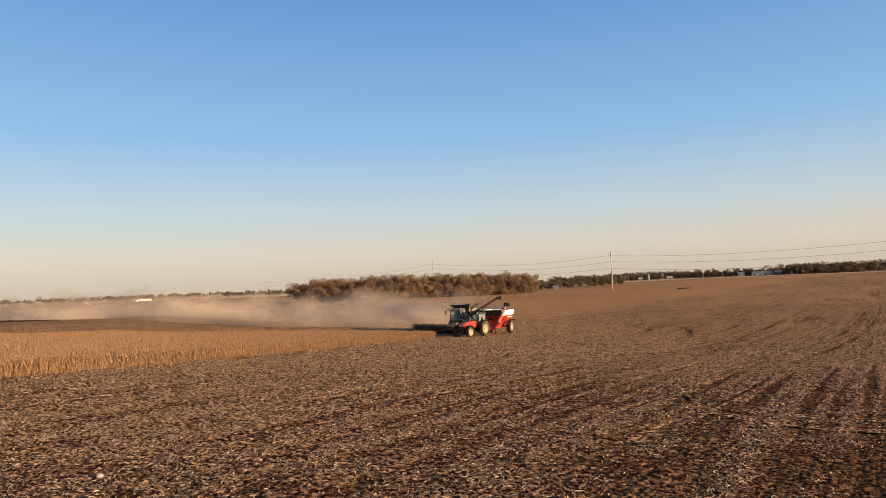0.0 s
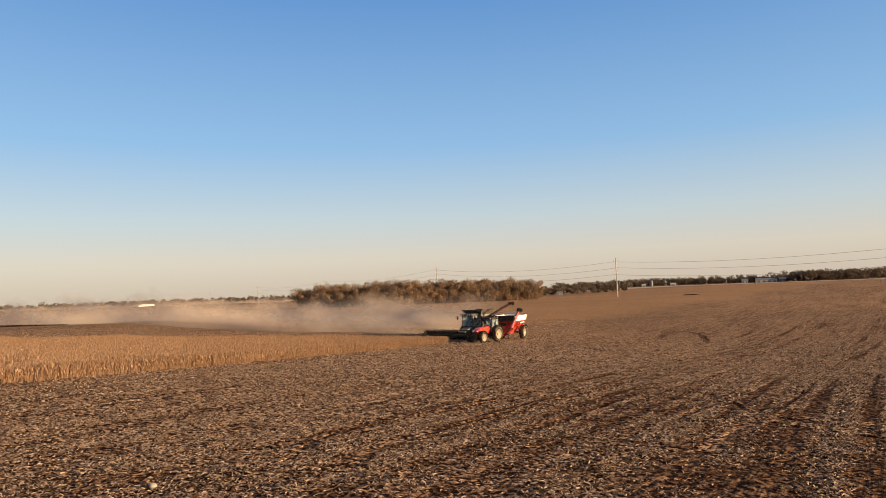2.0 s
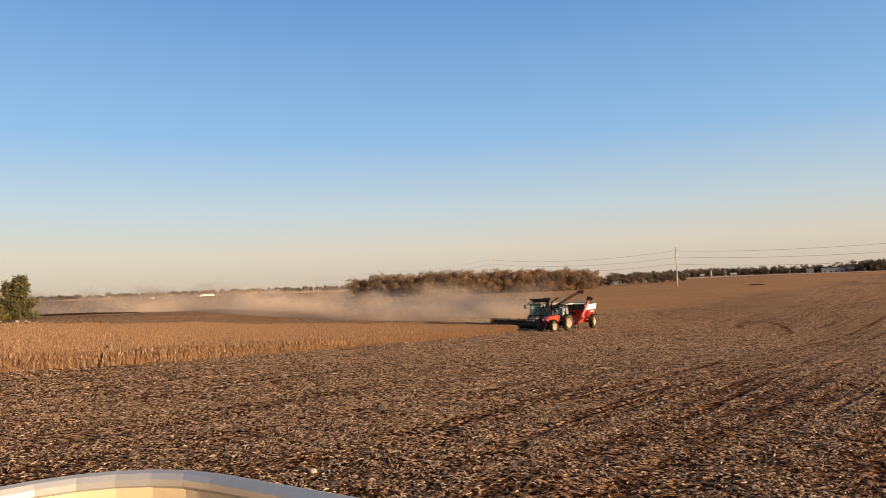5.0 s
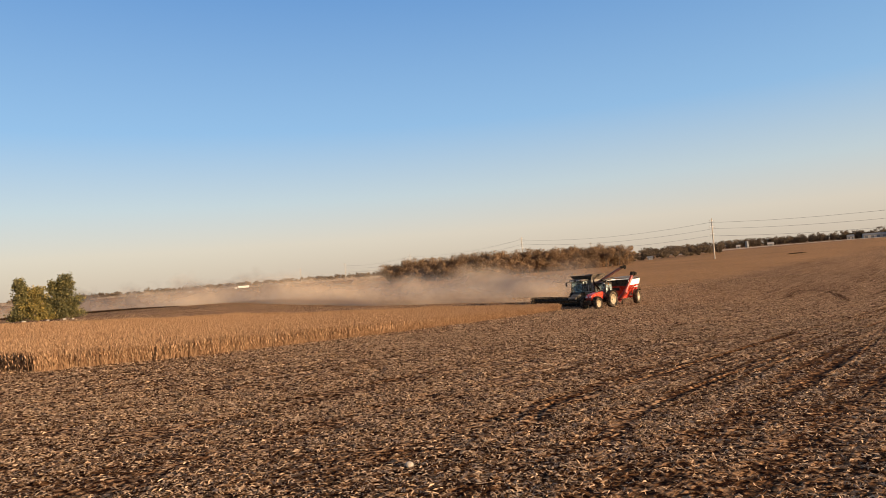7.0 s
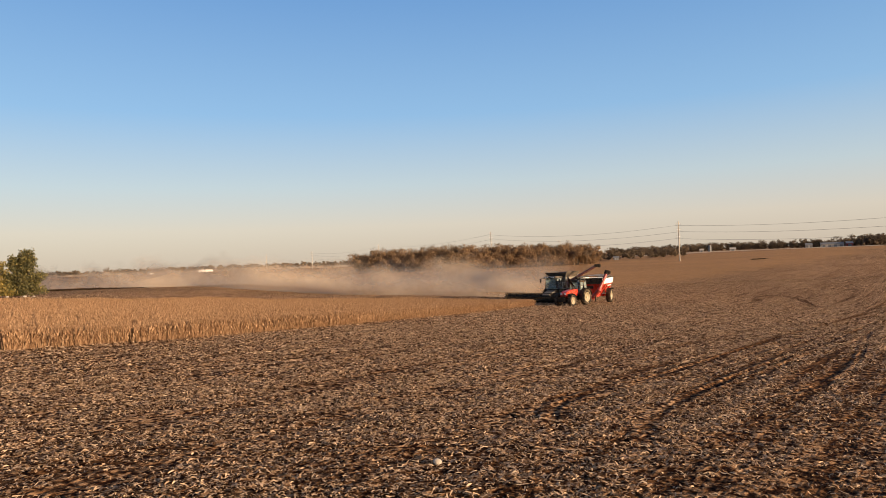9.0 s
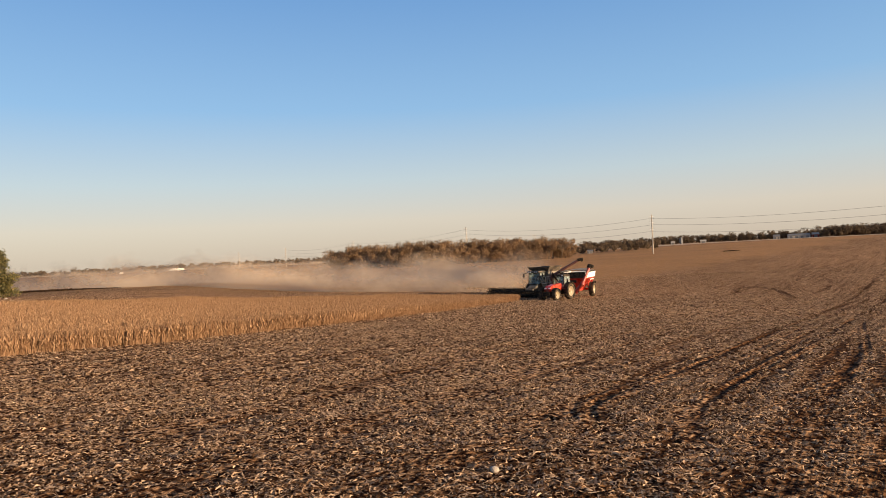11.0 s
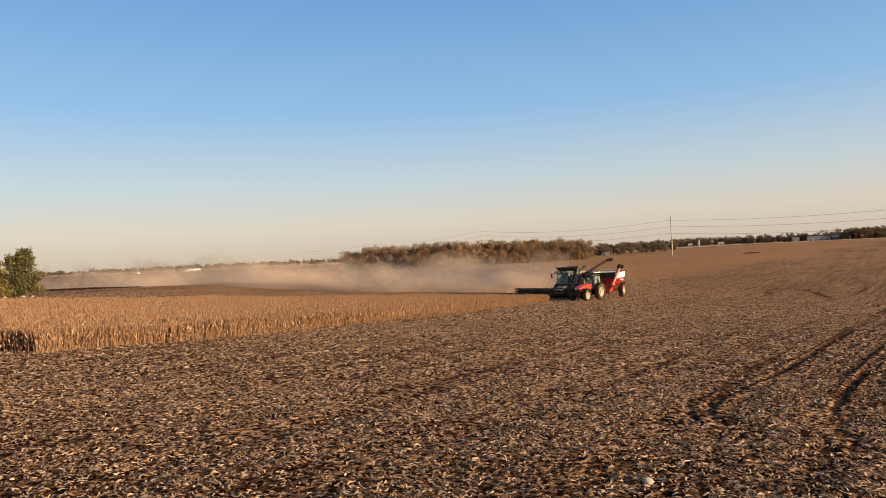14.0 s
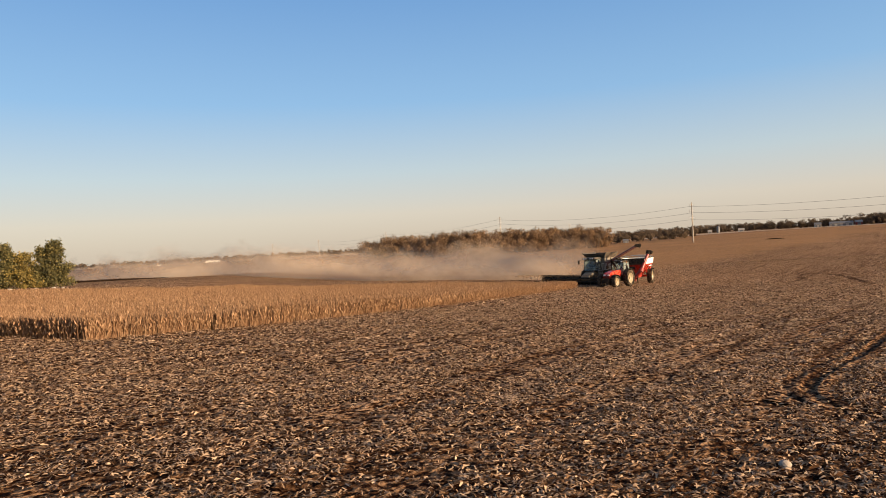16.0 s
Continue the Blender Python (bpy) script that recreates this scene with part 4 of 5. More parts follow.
# ---- grain cart ----
def grain_cart(m):
    c = thing("grain_cart", m, "red grain cart with white top boards and folding auger", "grain cart")
    front, back, half = 2.6, -2.4, 1.72
    def ring(y0, y1, w, z):
        return [(-w, y0, z), (w, y0, z), (w, y1, z), (-w, y1, z)]
    def shell(name, low, high, mat, label, wall=0.05):
        bm = bmesh.new()
        for a, b in ((low, high),):
            outer_l, outer_h = [bm.verts.new(v) for v in a], [bm.verts.new(v) for v in b]
            cx = sum(v[0] for v in a) / 4; cy = sum(v[1] for v in a) / 4
            def shrunk(ps):
                return [bm.verts.new((v[0] - math.copysign(wall, v[0] - cx), v[1] - math.copysign(wall, v[1] - cy), v[2])) for v in ps]
            in_l, in_h = shrunk(a), shrunk(b)
            for i in range(4):
                j = (i + 1) % 4
                bm.faces.new((outer_l[i], outer_l[j], outer_h[j], outer_h[i]))
                bm.faces.new((in_l[i], in_h[i], in_h[j], in_l[j]))
                bm.faces.new((outer_h[i], outer_h[j], in_h[j], in_h[i]))
                bm.faces.new((outer_l[i], in_l[i], in_l[j], outer_l[j]))
        return part(name, bm, mat, c, label)
    shell("hopper", ring(-0.9, 1.5, 0.45, 0.95), ring(back + 0.15, front - 0.15, half - 0.1, 2.55), M_RED, "red sloping steel hopper")
    band = shell("side_board", ring(back + 0.148, front - 0.148, half - 0.098, 2.555), ring(back, front, half, 3.30), M_WHITE, "white upper side boards")
    bm = bmesh.new()
    for y in (back, front):
        box(bm, (0, y, 3.31), (2 * half + 0.12, 0.10, 0.09), bevel=0.02)
    for s in (-1, 1):
        box(bm, (s * half, (front + back) / 2, 3.31), (0.10, front - back + 0.1, 0.09), bevel=0.02)
    part("top_rail", bm, M_BLACK, c)
    for n in range(5):
        bm = bmesh.new()
        y = back + 0.5 + n * (front - back - 1.0) / 4
        for k in range(8):
            a0, a1 = math.pi * k / 8, math.pi * (k + 1) / 8
            rod(bm, (half * math.cos(a0), y, 3.32 + 0.32 * math.sin(a0)), (half * math.cos(a1), y, 3.32 + 0.32 * math.sin(a1)), 0.025, None, 6)
        part("tarp_bow", bm, M_STEEL, c)
    bm = bmesh.new()
    rod(bm, (half + 0.06, back, 3.42), (half + 0.06, front, 3.42), 0.13, None, 12)
    part("rolled_tarp", bm, M_BLACK, c, "black tarp rolled along the far rail")
    for s in (-1, 1):
        for y in (-1.5, -0.1, 1.4):
            bm = bmesh.new()
            box(bm, (s * 1.22, y, 1.85), (0.07, 0.10, 1.75), (0, s * 38, 0), 0.01)
            part("hopper_rib", bm, M_DARKRED, c)
    bm = bmesh.new()
    box(bm, (0, front + 0.03, 2.93), (2 * half - 0.1, 0.06, 0.78), (-11, 0, 0), 0.02)
    part("front_shield", bm, M_BLACK, c, "black front shield")
    # grain heap
    bm = bmesh.new()
    bmesh.ops.create_grid(bm, x_segments=16, y_segments=20, size=1)
    for v in bm.verts:
        x, y = v.co.x * 1.58, 0.1 + v.co.y * 2.3
        v.co = Vector((x, y, 2.72 + 0.42 * max(0, 1 - math.hypot(v.co.x, v.co.y) * 0.9) + 0.03 * noise.noise((x * 3, y * 3, 1))))
    part("grain_load", bm, worn("soybeans", (0.55, 0.40, 0.19), 0.8, 0, 0.4, 8.0), c, "tan heap of soybeans")
    bm = bmesh.new()
    box(bm, (0, -0.5, 0.95), (1.1, 3.2, 0.22), bevel=0.04)
    rod(bm, (-1.5, -0.9, 0.95), (1.5, -0.9, 0.95), 0.14)
    prism(bm, [(1.2, 0.85), (1.2, 1.15), (5.3, 0.70), (5.3, 0.52)], -0.12, 0.12)
    rod(bm, (-0.9, 1.3, 1.05), (0, 3.6, 0.85), 0.07); rod(bm, (0.9, 1.3, 1.05), (0, 3.6, 0.85), 0.07)
    for s in (-1, 1):
        rod(bm, (s * 1.1, -0.9, 0.95), (s * 1.5, 1.2, 2.5), 0.07); rod(bm, (s * 1.1, -0.9, 0.95), (s * 1.5, -2.1, 2.5), 0.07)
    part("undercarriage", bm, M_RED, c, "red frame and tongue")
    bm = bmesh.new()
    rod(bm, (-0.9, 3.3, 0.3), (-0.9, 3.3, 1.2), 0.05)
    box(bm, (-0.9, 3.3, 0.12), (0.25, 0.25, 0.03)); box(bm, (-0.5, 3.3, 0.85), (0.8, 0.08, 0.08))
    part("parking_jack", bm, M_BLACK, c)
    # vertical auger at the front near corner, folded against the box
    low, knee, tip = (-0.3, 2.75, 0.75), (-1.25, 2.95, 1.75), (-2.0, 1.9, 3.85)
    bm = bmesh.new()
    rod(bm, low, knee, 0.26, None, 16)
    rod(bm, knee, tip, 0.20, None, 16)
    rod(bm, Vector(knee) + Vector((0.02, 0.05, -0.1)), Vector(knee) + Vector((-0.05, -0.2, 0.25)), 0.31, None, 16)
    auger = part("auger_tube", bm, M_DARKRED, c, "red folding auger tube")
    bm = bmesh.new()
    d = (Vector(tip) - Vector(knee)).normalized()
    rod(bm, Vector(tip) - d * 0.05, Vector(tip) + d * 0.35, 0.30, 0.34, 16)
    rod(bm, Vector(tip) + d * 0.25 + Vector((0, 0, 0.05)), Vector(tip) + d * 0.3 + Vector((-0.45, 0.1, -0.15)), 0.24, 0.20, 12)
    part("spout_hood", bm, M_BLACK, auger, "black rubber spout")
    bm = bmesh.new()
    rod(bm, (-0.9, 2.75, 1.5), (-1.6, 2.2, 3.0), 0.05); rod(bm, (-0.6, 2.8, 1.2), (-0.95, 2.75, 1.65), 0.07)
    part("hydraulic_ram", bm, M_STEEL, auger)
    bm = bmesh.new()
    for s in (-0.22, 0.22):
        rod(bm, (0.9 + s, 2.72, 1.1), (0.9 + s, 2.78, 3.3), 0.022, None, 6)
    for k in range(7):
        rod(bm, (0.68, 2.73, 1.25 + 0.31 * k), (1.12, 2.73, 1.25 + 0.31 * k), 0.018, None, 6)
    part("ladder", bm, M_STEEL, c)
    bm = bmesh.new()
    box(bm, (0, 2.62, 2.15), (0.9, 0.03, 0.35), bevel=0.01)
    part("inspection_window", bm, M_BLACK, c)
    for s in (-1, 1):
        bm = bmesh.new()
        box(bm, (s * 1.5, -2.52, 1.75), (0.35, 0.12, 0.16), bevel=0.02)
        box(bm, (s * 1.2, -2.45, 1.75), (0.9, 0.06, 0.08), bevel=0.01)
        part("tail_lamp_bracket", bm, M_BLACK, c)
        bm = bmesh.new()
        for k in range(6):
            box(bm, (s * (half - 0.045), -1.2 + 0.30 * k, 2.28), (0.012, 0.20, 0.16), (0, s * -42, 0))
        part("marking_bars", bm, M_WHITE, c, "unreadable white lettering bars")
        wheel(c, s * 1.55, -0.9, 0.92, 0.62, s, M_CREAM, 22)
    return c


# ---- combine harvester ----
def combine(m):
    c = thing("combine_harvester", m, "dusty silver combine harvester cutting soybeans with raised tank flaps", "combine harvester")
    bm = bmesh.new()
    prism(bm, [(0.3, 1.0), (0.3, 2.5), (0.1, 3.2), (-3.6, 3.25), (-5.2, 2.9), (-5.6, 2.0), (-5.2, 1.2), (-3.5, 1.0)], -1.45, 1.45)
    bmesh.ops.bevel(bm, geom=[e for e in bm.edges if e.calc_length() > 0.4], offset=0.08, segments=2, affect="EDGES")
    body = part("body", bm, M_SHADESILVER, c, "dusty silver side panels")
    # panels keep the brighter silver, as the lit part above that shade
    for s in (-1, 1):
        for k, (y, w, z, h) in enumerate(((-0.7, 1.5, 2.2, 1.3), (-2.4, 1.7, 2.15, 1.5), (-4.2, 1.6, 2.1, 1.2))):
            bm = bmesh.new()
            box(bm, (s * 1.47, y, z), (0.05, w, h), bevel=0.02)
            part("side_panel", bm, M_SILVER, body)
    bm = bmesh.new()
    box(bm, (0, -5.0, 1.2), (2.2, 1.3, 0.7), (12, 0, 0), 0.06)
    part("straw_chopper", bm, M_BLACK, c)
    # cab
    bm = bmesh.new()
    for s in (-1, 1):
        rod(bm, (s * 0.95, 1.75, 1.95), (s * 0.9, 1.55, 3.55), 0.05); rod(bm, (s * 0.98, 0.35, 1.95), (s * 0.93, 0.35, 3.55), 0.06)
    box(bm, (0, 1.05, 1.9), (2.0, 1.5, 0.12), bevel=0.03)
    box(bm, (0, 0.34, 2.5), (1.9, 0.06, 1.2), bevel=0.02)
    cab = part("cab_frame", bm, M_BLACK, c)
    bm = bmesh.new()
    box(bm, (0, 1.1, 3.66), (2.2, 2.0, 0.22), bevel=0.08, taper=(0.9, 0.9))
    part("roof", bm, M_FLAP, cab, "overhanging dark cab roof")
    pane(cab, [(-0.92, 1.80, 1.95), (0.92, 1.80, 1.95), (0.88, 1.60, 3.55), (-0.88, 1.60, 3.55)], "windscreen")
    for s in (-1, 1):
        pane(cab, [(s * 0.98, 1.75, 1.98), (s * 0.98, 0.42, 1.98), (s * 0.93, 0.42, 3.5), (s * 0.92, 1.55, 3.5)], "side_glass")
        bm = bmesh.new()
        rod(bm, (s * 0.95, 1.7, 3.5), (s * 1.55, 1.95, 3.45), 0.025, None, 6)
        box(bm, (s * 1.6, 1.95, 3.15), (0.26, 0.05, 0.55), bevel=0.02)
        part("mirror", bm, M_BLACK, cab)
        bm = bmesh.new()
        for k in range(2):
            box(bm, (s * (0.35 + 0.32 * k), 2.1, 3.64), (0.22, 0.06, 0.13), bevel=0.02)
        part("work_light", bm, M_LENS, cab)
    bm = bmesh.new()
    box(bm, (0, 0.9, 2.25), (0.55, 0.55, 0.18), bevel=0.05); box(bm, (0, 0.66, 2.7), (0.55, 0.15, 0.8), (-8, 0, 0), 0.05)
    part("seat", bm, M_BLACK, cab)
    # grain tank with flared flaps
    bm = bmesh.new()
    box(bm, (0, -1.4, 3.4), (2.7, 2.7, 0.5), bevel=0.04)
    tank = part("grain_tank", bm, M_SHADESILVER, c)
    cx, cy, z0, z1 = 0, -1.4, 3.62, 4.30
    lo = [(-1.3, -2.7), (1.3, -2.7), (1.3, -0.1), (-1.3, -0.1)]
    hi = [(-1.85, -3.25), (1.85, -3.25), (1.85, 0.45), (-1.85, 0.45)]
    for i in range(4):
        j = (i + 1) % 4
        bm = bmesh.new()
        a, b, d, e = (*lo[i], z0), (*lo[j], z0), (*hi[j], z1 + (0.1 if i in (1, 3) else 0)), (*hi[i], z1 + (0.1 if i in (1, 3) else 0))
        vs = [Vector(v) for v in (a, b, d, e)]
        nn = (vs[1] - vs[0]).cross(vs[3] - vs[0]).normalized() * 0.05
        one, two = [bm.verts.new(v) for v in vs], [bm.verts.new(v + nn) for v in vs]
        bm.faces.new(one); bm.faces.new(two[::-1])
        for q in range(4):
            bm.faces.new((one[q], two[q], two[(q + 1) % 4], one[(q + 1) % 4]))
        part("tank_flap", bm, M_FLAP, tank, "dusty dark raised tank flap")
    for s in (-1, 1):
        for y0, y1 in ((0.2, 0.3), (-2.7, -3.0)):
            bm = bmesh.new()
            rod(bm, (s * 1.5, y0, 3.2), (s * 1.7, y1, 4.25), 0.04, None, 6)
            part("flap_strut", bm, M_SHADESILVER, tank)
    # unloading auger swung out over the cart
    elbow, tip = (-1.5, -0.3, 2.8), (-5.3, -1.85, 5.05)
    bm = bmesh.new()
    rod(bm, (-1.4, -0.6, 2.2), elbow, 0.24, None, 14)
    rod(bm, elbow, tip, 0.19, None, 16)
    bmesh.ops.create_icosphere(bm, subdivisions=2, radius=0.27, matrix=Matrix.Translation(elbow))
    spout = part("unloading_auger", bm, M_AUGER, c, "dark unloading auger tube swung out to the side")
    d = (Vector(tip) - Vector(elbow)).normalized()
    bm = bmesh.new()
    box(bm, Vector(tip) + d * 0.3 + Vector((0, 0, -0.05)), (0.9, 0.42, 0.40), (0, 8, 22), 0.06)
    rod(bm, Vector(tip) + d * 0.5 + Vector((0, 0, -0.1)), Vector(tip) + d * 0.65 + Vector((0, 0, -0.5)), 0.19, 0.16, 12)
    part("auger_spout", bm, M_BLACK, spout, "black rubber spout")
    bm = bmesh.new()
    box(bm, (0, 1.9, 1.35), (1.35, 2.6, 0.75), (-22, 0, 0), 0.06)
    part("feeder_house", bm, M_SHADESILVER, c)
    bm = bmesh.new()
    rod(bm, (-1.5, 0, 1.0), (1.5, 0, 1.0), 0.2); rod(bm, (-1.3, -4.0, 0.72), (1.3, -4.0, 0.72), 0.13)
    box(bm, (0, -2, 0.95), (1.6, 4.2, 0.3), bevel=0.04)
    part("axle_frame", bm, M_BLACK, c)
    bm = bmesh.new()
    for k in range(7):
        box(bm, (-1.35, 0.95 + 0.05 * k, 0.5 + 0.24 * k), (0.55, 0.22, 0.04), bevel=0.01)
    rod(bm, (-1.65, 0.9, 0.5), (-1.65, 1.3, 2.9), 0.02, None, 6); rod(bm, (-1.08, 0.9, 0.5), (-1.08, 1.3, 2.0), 0.02, None, 6)
    box(bm, (-1.35, 0.7, 1.95), (0.7, 1.4, 0.05), bevel=0.01)
    for y in (0.05, 0.7, 1.35):
        rod(bm, (-1.68, y, 1.95), (-1.68, y, 2.9), 0.02, None, 6)
    rod(bm, (-1.68, 0.05, 2.9), (-1.68, 1.35, 2.9), 0.02, None, 6)
    part("ladder_platform", bm, M_STEEL, c)
    for s in (-1, 1):
        wheel(c, s * 1.72, 0, 0.98, 0.75, s, M_SHADESILVER, 22)
        wheel(c, s * 1.45, -4.0, 0.70, 0.5, s, M_SHADESILVER, 18)
    # header
    L, hy, off = 10.8, 3.4, 1.2
    bm = bmesh.new()
    prism(bm, [(hy - 0.55, 0.25), (hy - 0.60, 1.30), (hy - 0.50, 1.34), (hy - 0.42, 0.5), (hy - 0.1, 0.2), (hy + 0.75, 0.10), (hy + 0.75, 0.05), (hy - 0.3, 0.08)], off - L / 2, off + L / 2)
    head = part("header", bm, M_BLACK, c, "long dark cutting platform")
    for s in (-1, 1):
        bm = bmesh.new()
        x = off + s * (L / 2 + 0.05)
        prism(bm, [(hy - 0.65, 0.08), (hy - 0.65, 1.36), (hy + 0.1, 1.30), (hy + 0.9, 0.55), (hy + 1.75, 0.10), (hy + 0.8, 0.04)], x - 0.07, x + 0.07)
        part("end_divider", bm, M_BLACK, head)
    bm = bmesh.new()
    rod(bm, (off - L / 2, hy + 0.05, 0.42), (off + L / 2, hy + 0.05, 0.42), 0.24, None, 14)
    for n in range(52):
        x = off - L / 2 + 0.1 + n * (L - 0.2) / 52
        bmesh.ops.create_cone(bm, cap_ends=True, segments=14, radius1=0.34, radius2=0.34, depth=0.02, matrix=pose(x, hy + 0.05, 0.42, 0, 78 if x < off else 102, 0))
    part("cross_auger", bm, M_BLACK, head)
    reel_c = (hy + 0.55, 1.05)
    bm = bmesh.new()
    rod(bm, (off - L / 2 + 0.1, *reel_c), (off + L / 2 - 0.1, *reel_c), 0.08)
    reel = part("reel", bm, M_BLACK, c, "pick-up reel with tined bats")
    for n in range(6):
        a = 2 * math.pi * n / 6
        y, z = reel_c[0] + 0.52 * math.cos(a), reel_c[1] + 0.52 * math.sin(a)
        bm = bmesh.new()
        rod(bm, (off - L / 2 + 0.1, y, z), (off + L / 2 - 0.1, y, z), 0.035, None, 8)
        for k in range(58):
            x = off - L / 2 + 0.18 + k * (L - 0.36) / 57
            rod(bm, (x, y, z), (x, y - 0.05, z - 0.24), 0.012, None, 4)
        for k in range(5):
            x = off - L / 2 + 0.15 + k * (L - 0.3) / 4
            rod(bm, (x, *reel_c), (x, y, z), 0.025, None, 6)
        part("reel_bat", bm, M_BLACK, reel)
    bm = bmesh.new()
    for k in range(110):
        x = off - L / 2 + 0.06 + k * (L - 0.12) / 109
        rod(bm, (x, hy + 0.72, 0.08), (x, hy + 0.90, 0.06), 0.02, 0.004, 5)
    part("knife_guard", bm, M_STEEL, head)
    for s in (-1, 1):
        bm = bmesh.new()
        box(bm, (off + s * (L / 2 - 0.02), hy + 0.1, 1.32), (0.08, 1.4, 0.10), bevel=0.02)
        part("reel_arm", bm, M_BLACK, head)
    return c


HEADING, CART_HEADING = 38, 25


def ahead(h):
    return Vector((-math.sin(radians(h)), -math.cos(radians(h))))


spot = Vector((4.1, 88.0))
f = ahead(HEADING)
right = Vector((f.y, -f.x))
hitch = spot - 1.4 * f
trailer = hitch - 5.2 * ahead(CART_HEADING)
harvester = spot + 6.1 * right - 4.9 * f
tractor(place(spot.x, spot.y, HEADING))
grain_cart(place(trailer.x, trailer.y, CART_HEADING))
combine(place(harvester.x, harvester.y, HEADING) @ Matrix.Scale(0.93, 4))


# ---- power line ----
def power_pole(x, y, height, turn):
    p = thing("power_pole", pose(x, y, terrain(x, y) - 0.3, 0, 0, turn), "tall weathered power pole with side-mounted insulators", "power pole", "power line poles")
    bm = bmesh.new()
    rod(bm, (0, 0, 0), (0, 0, height), 0.34, 0.22, 12)
    part("shaft", bm, M_WOODPOLE, p, "pale weathered shaft")
    for k, z in enumerate((height - 1.2, height - 4.4, height - 8.0)):
        for s in (-1, 1):
            bm = bmesh.new()
            rod(bm, (0, 0, z), (s * 1.8, 0, z + 0.35), 0.07, 0.05, 8)
            arm = part("davit_arm", bm, M_STEEL, p)
            bm = bmesh.new()
            for q in range(6):
                rod(bm, (s * 1.8, 0, z + 0.3 - 0.2 * q), (s * 1.8, 0, z + 0.2 - 0.2 * q), 0.14, 0.08, 8)
            part("insulator", bm, M_STEEL, arm)
    return p


line = [(193, 222), (90, 361), (-8, 497), (-116, 639), (-219, 778), (-322, 917)]
LINE_TURN = -math.degrees(math.atan2(103, 139)) + 180
HEIGHTS = [21.0, 21.0, 25.5, 23.0, 22.0, 22.0]
for n, (x, y) in enumerate(line):
    power_pole(x, y, HEIGHTS[n], -LINE_TURN)


def tube(bm, pts, r, seg=6):
    """One unbroken round tube through the points."""
    rings = []
    for k, p in enumerate(pts):
        d = (pts[min(k + 1, len(pts) - 1)] - pts[max(k - 1, 0)]).normalized()
        side = d.cross(Vector((0, 0, 1))).normalized()
        up = side.cross(d)
        rings.append([bm.verts.new(p + r * (side * math.cos(6.283 * q / seg) + up * math.sin(6.283 * q / seg))) for q in range(seg)])
    for a, b in zip(rings, rings[1:]):
        for q in range(seg):
            bm.faces.new((a[q], a[(q + 1) % seg], b[(q + 1) % seg], b[q]))
    bm.faces.new(rings[0][::-1]); bm.faces.new(rings[-1])
    return bm


def wire(a, b, sag, r):
    bm = bmesh.new()
    a, b = Vector(a), Vector(b)
    steps = 26
    tube(bm, [a.lerp(b, k / steps) - Vector((0, 0, 4 * sag * (k / steps) * (1 - k / steps))) for k in range(steps + 1)], r)
    me = bpy.data.meshes.new("power_wire")
    bm.to_mesh(me); bm.free()
    me.materials.append(M_WIRE)
    return tagged(new("power_wire", me), "sagging dark overhead power conductor between poles", "wire", "power line wires")


ax, ay = 139 / 173.0, 103 / 173.0
for (x0, y0), (x1, y1), h0, h1 in zip(line[:4], line[1:5], HEIGHTS, HEIGHTS[1:]):
    for drop, side in ((2.4, -1), (5.6, 1), (9.2, -1)):
        z0, z1 = terrain(x0, y0) + h0 - drop, terrain(x1, y1) + h1 - drop
        wire((x0 + side * 1.8 * ax, y0 + side * 1.8 * ay, z0), (x1 + side * 1.8 * ax, y1 + side * 1.8 * ay, z1), 3.2, 0.05)


def plain_pole(x, y, height):
    p = thing("utility_pole", pose(x, y, terrain(x, y) - 0.3), "slender wooden utility pole behind the woodland", "utility pole")
    bm = bmesh.new(); rod(bm, (0, 0, 0), (0, 0, height), 0.2, 0.14, 8); part("shaft", bm, M_WOODPOLE, p)
    bm = bmesh.new(); box(bm, (0, 0, height - 0.8), (2.2, 0.16, 0.18)); arm = part("crossarm", bm, M_WOODPOLE, p)
    for s in (-1, 0, 1):
        bm = bmesh.new(); rod(bm, (s * 0.95, 0, height - 0.7), (s * 0.95, 0, height - 0.35), 0.10, 0.06, 8); part("insulator", bm, M_STEEL, arm)


plain_pole(38, 462, 16.5)


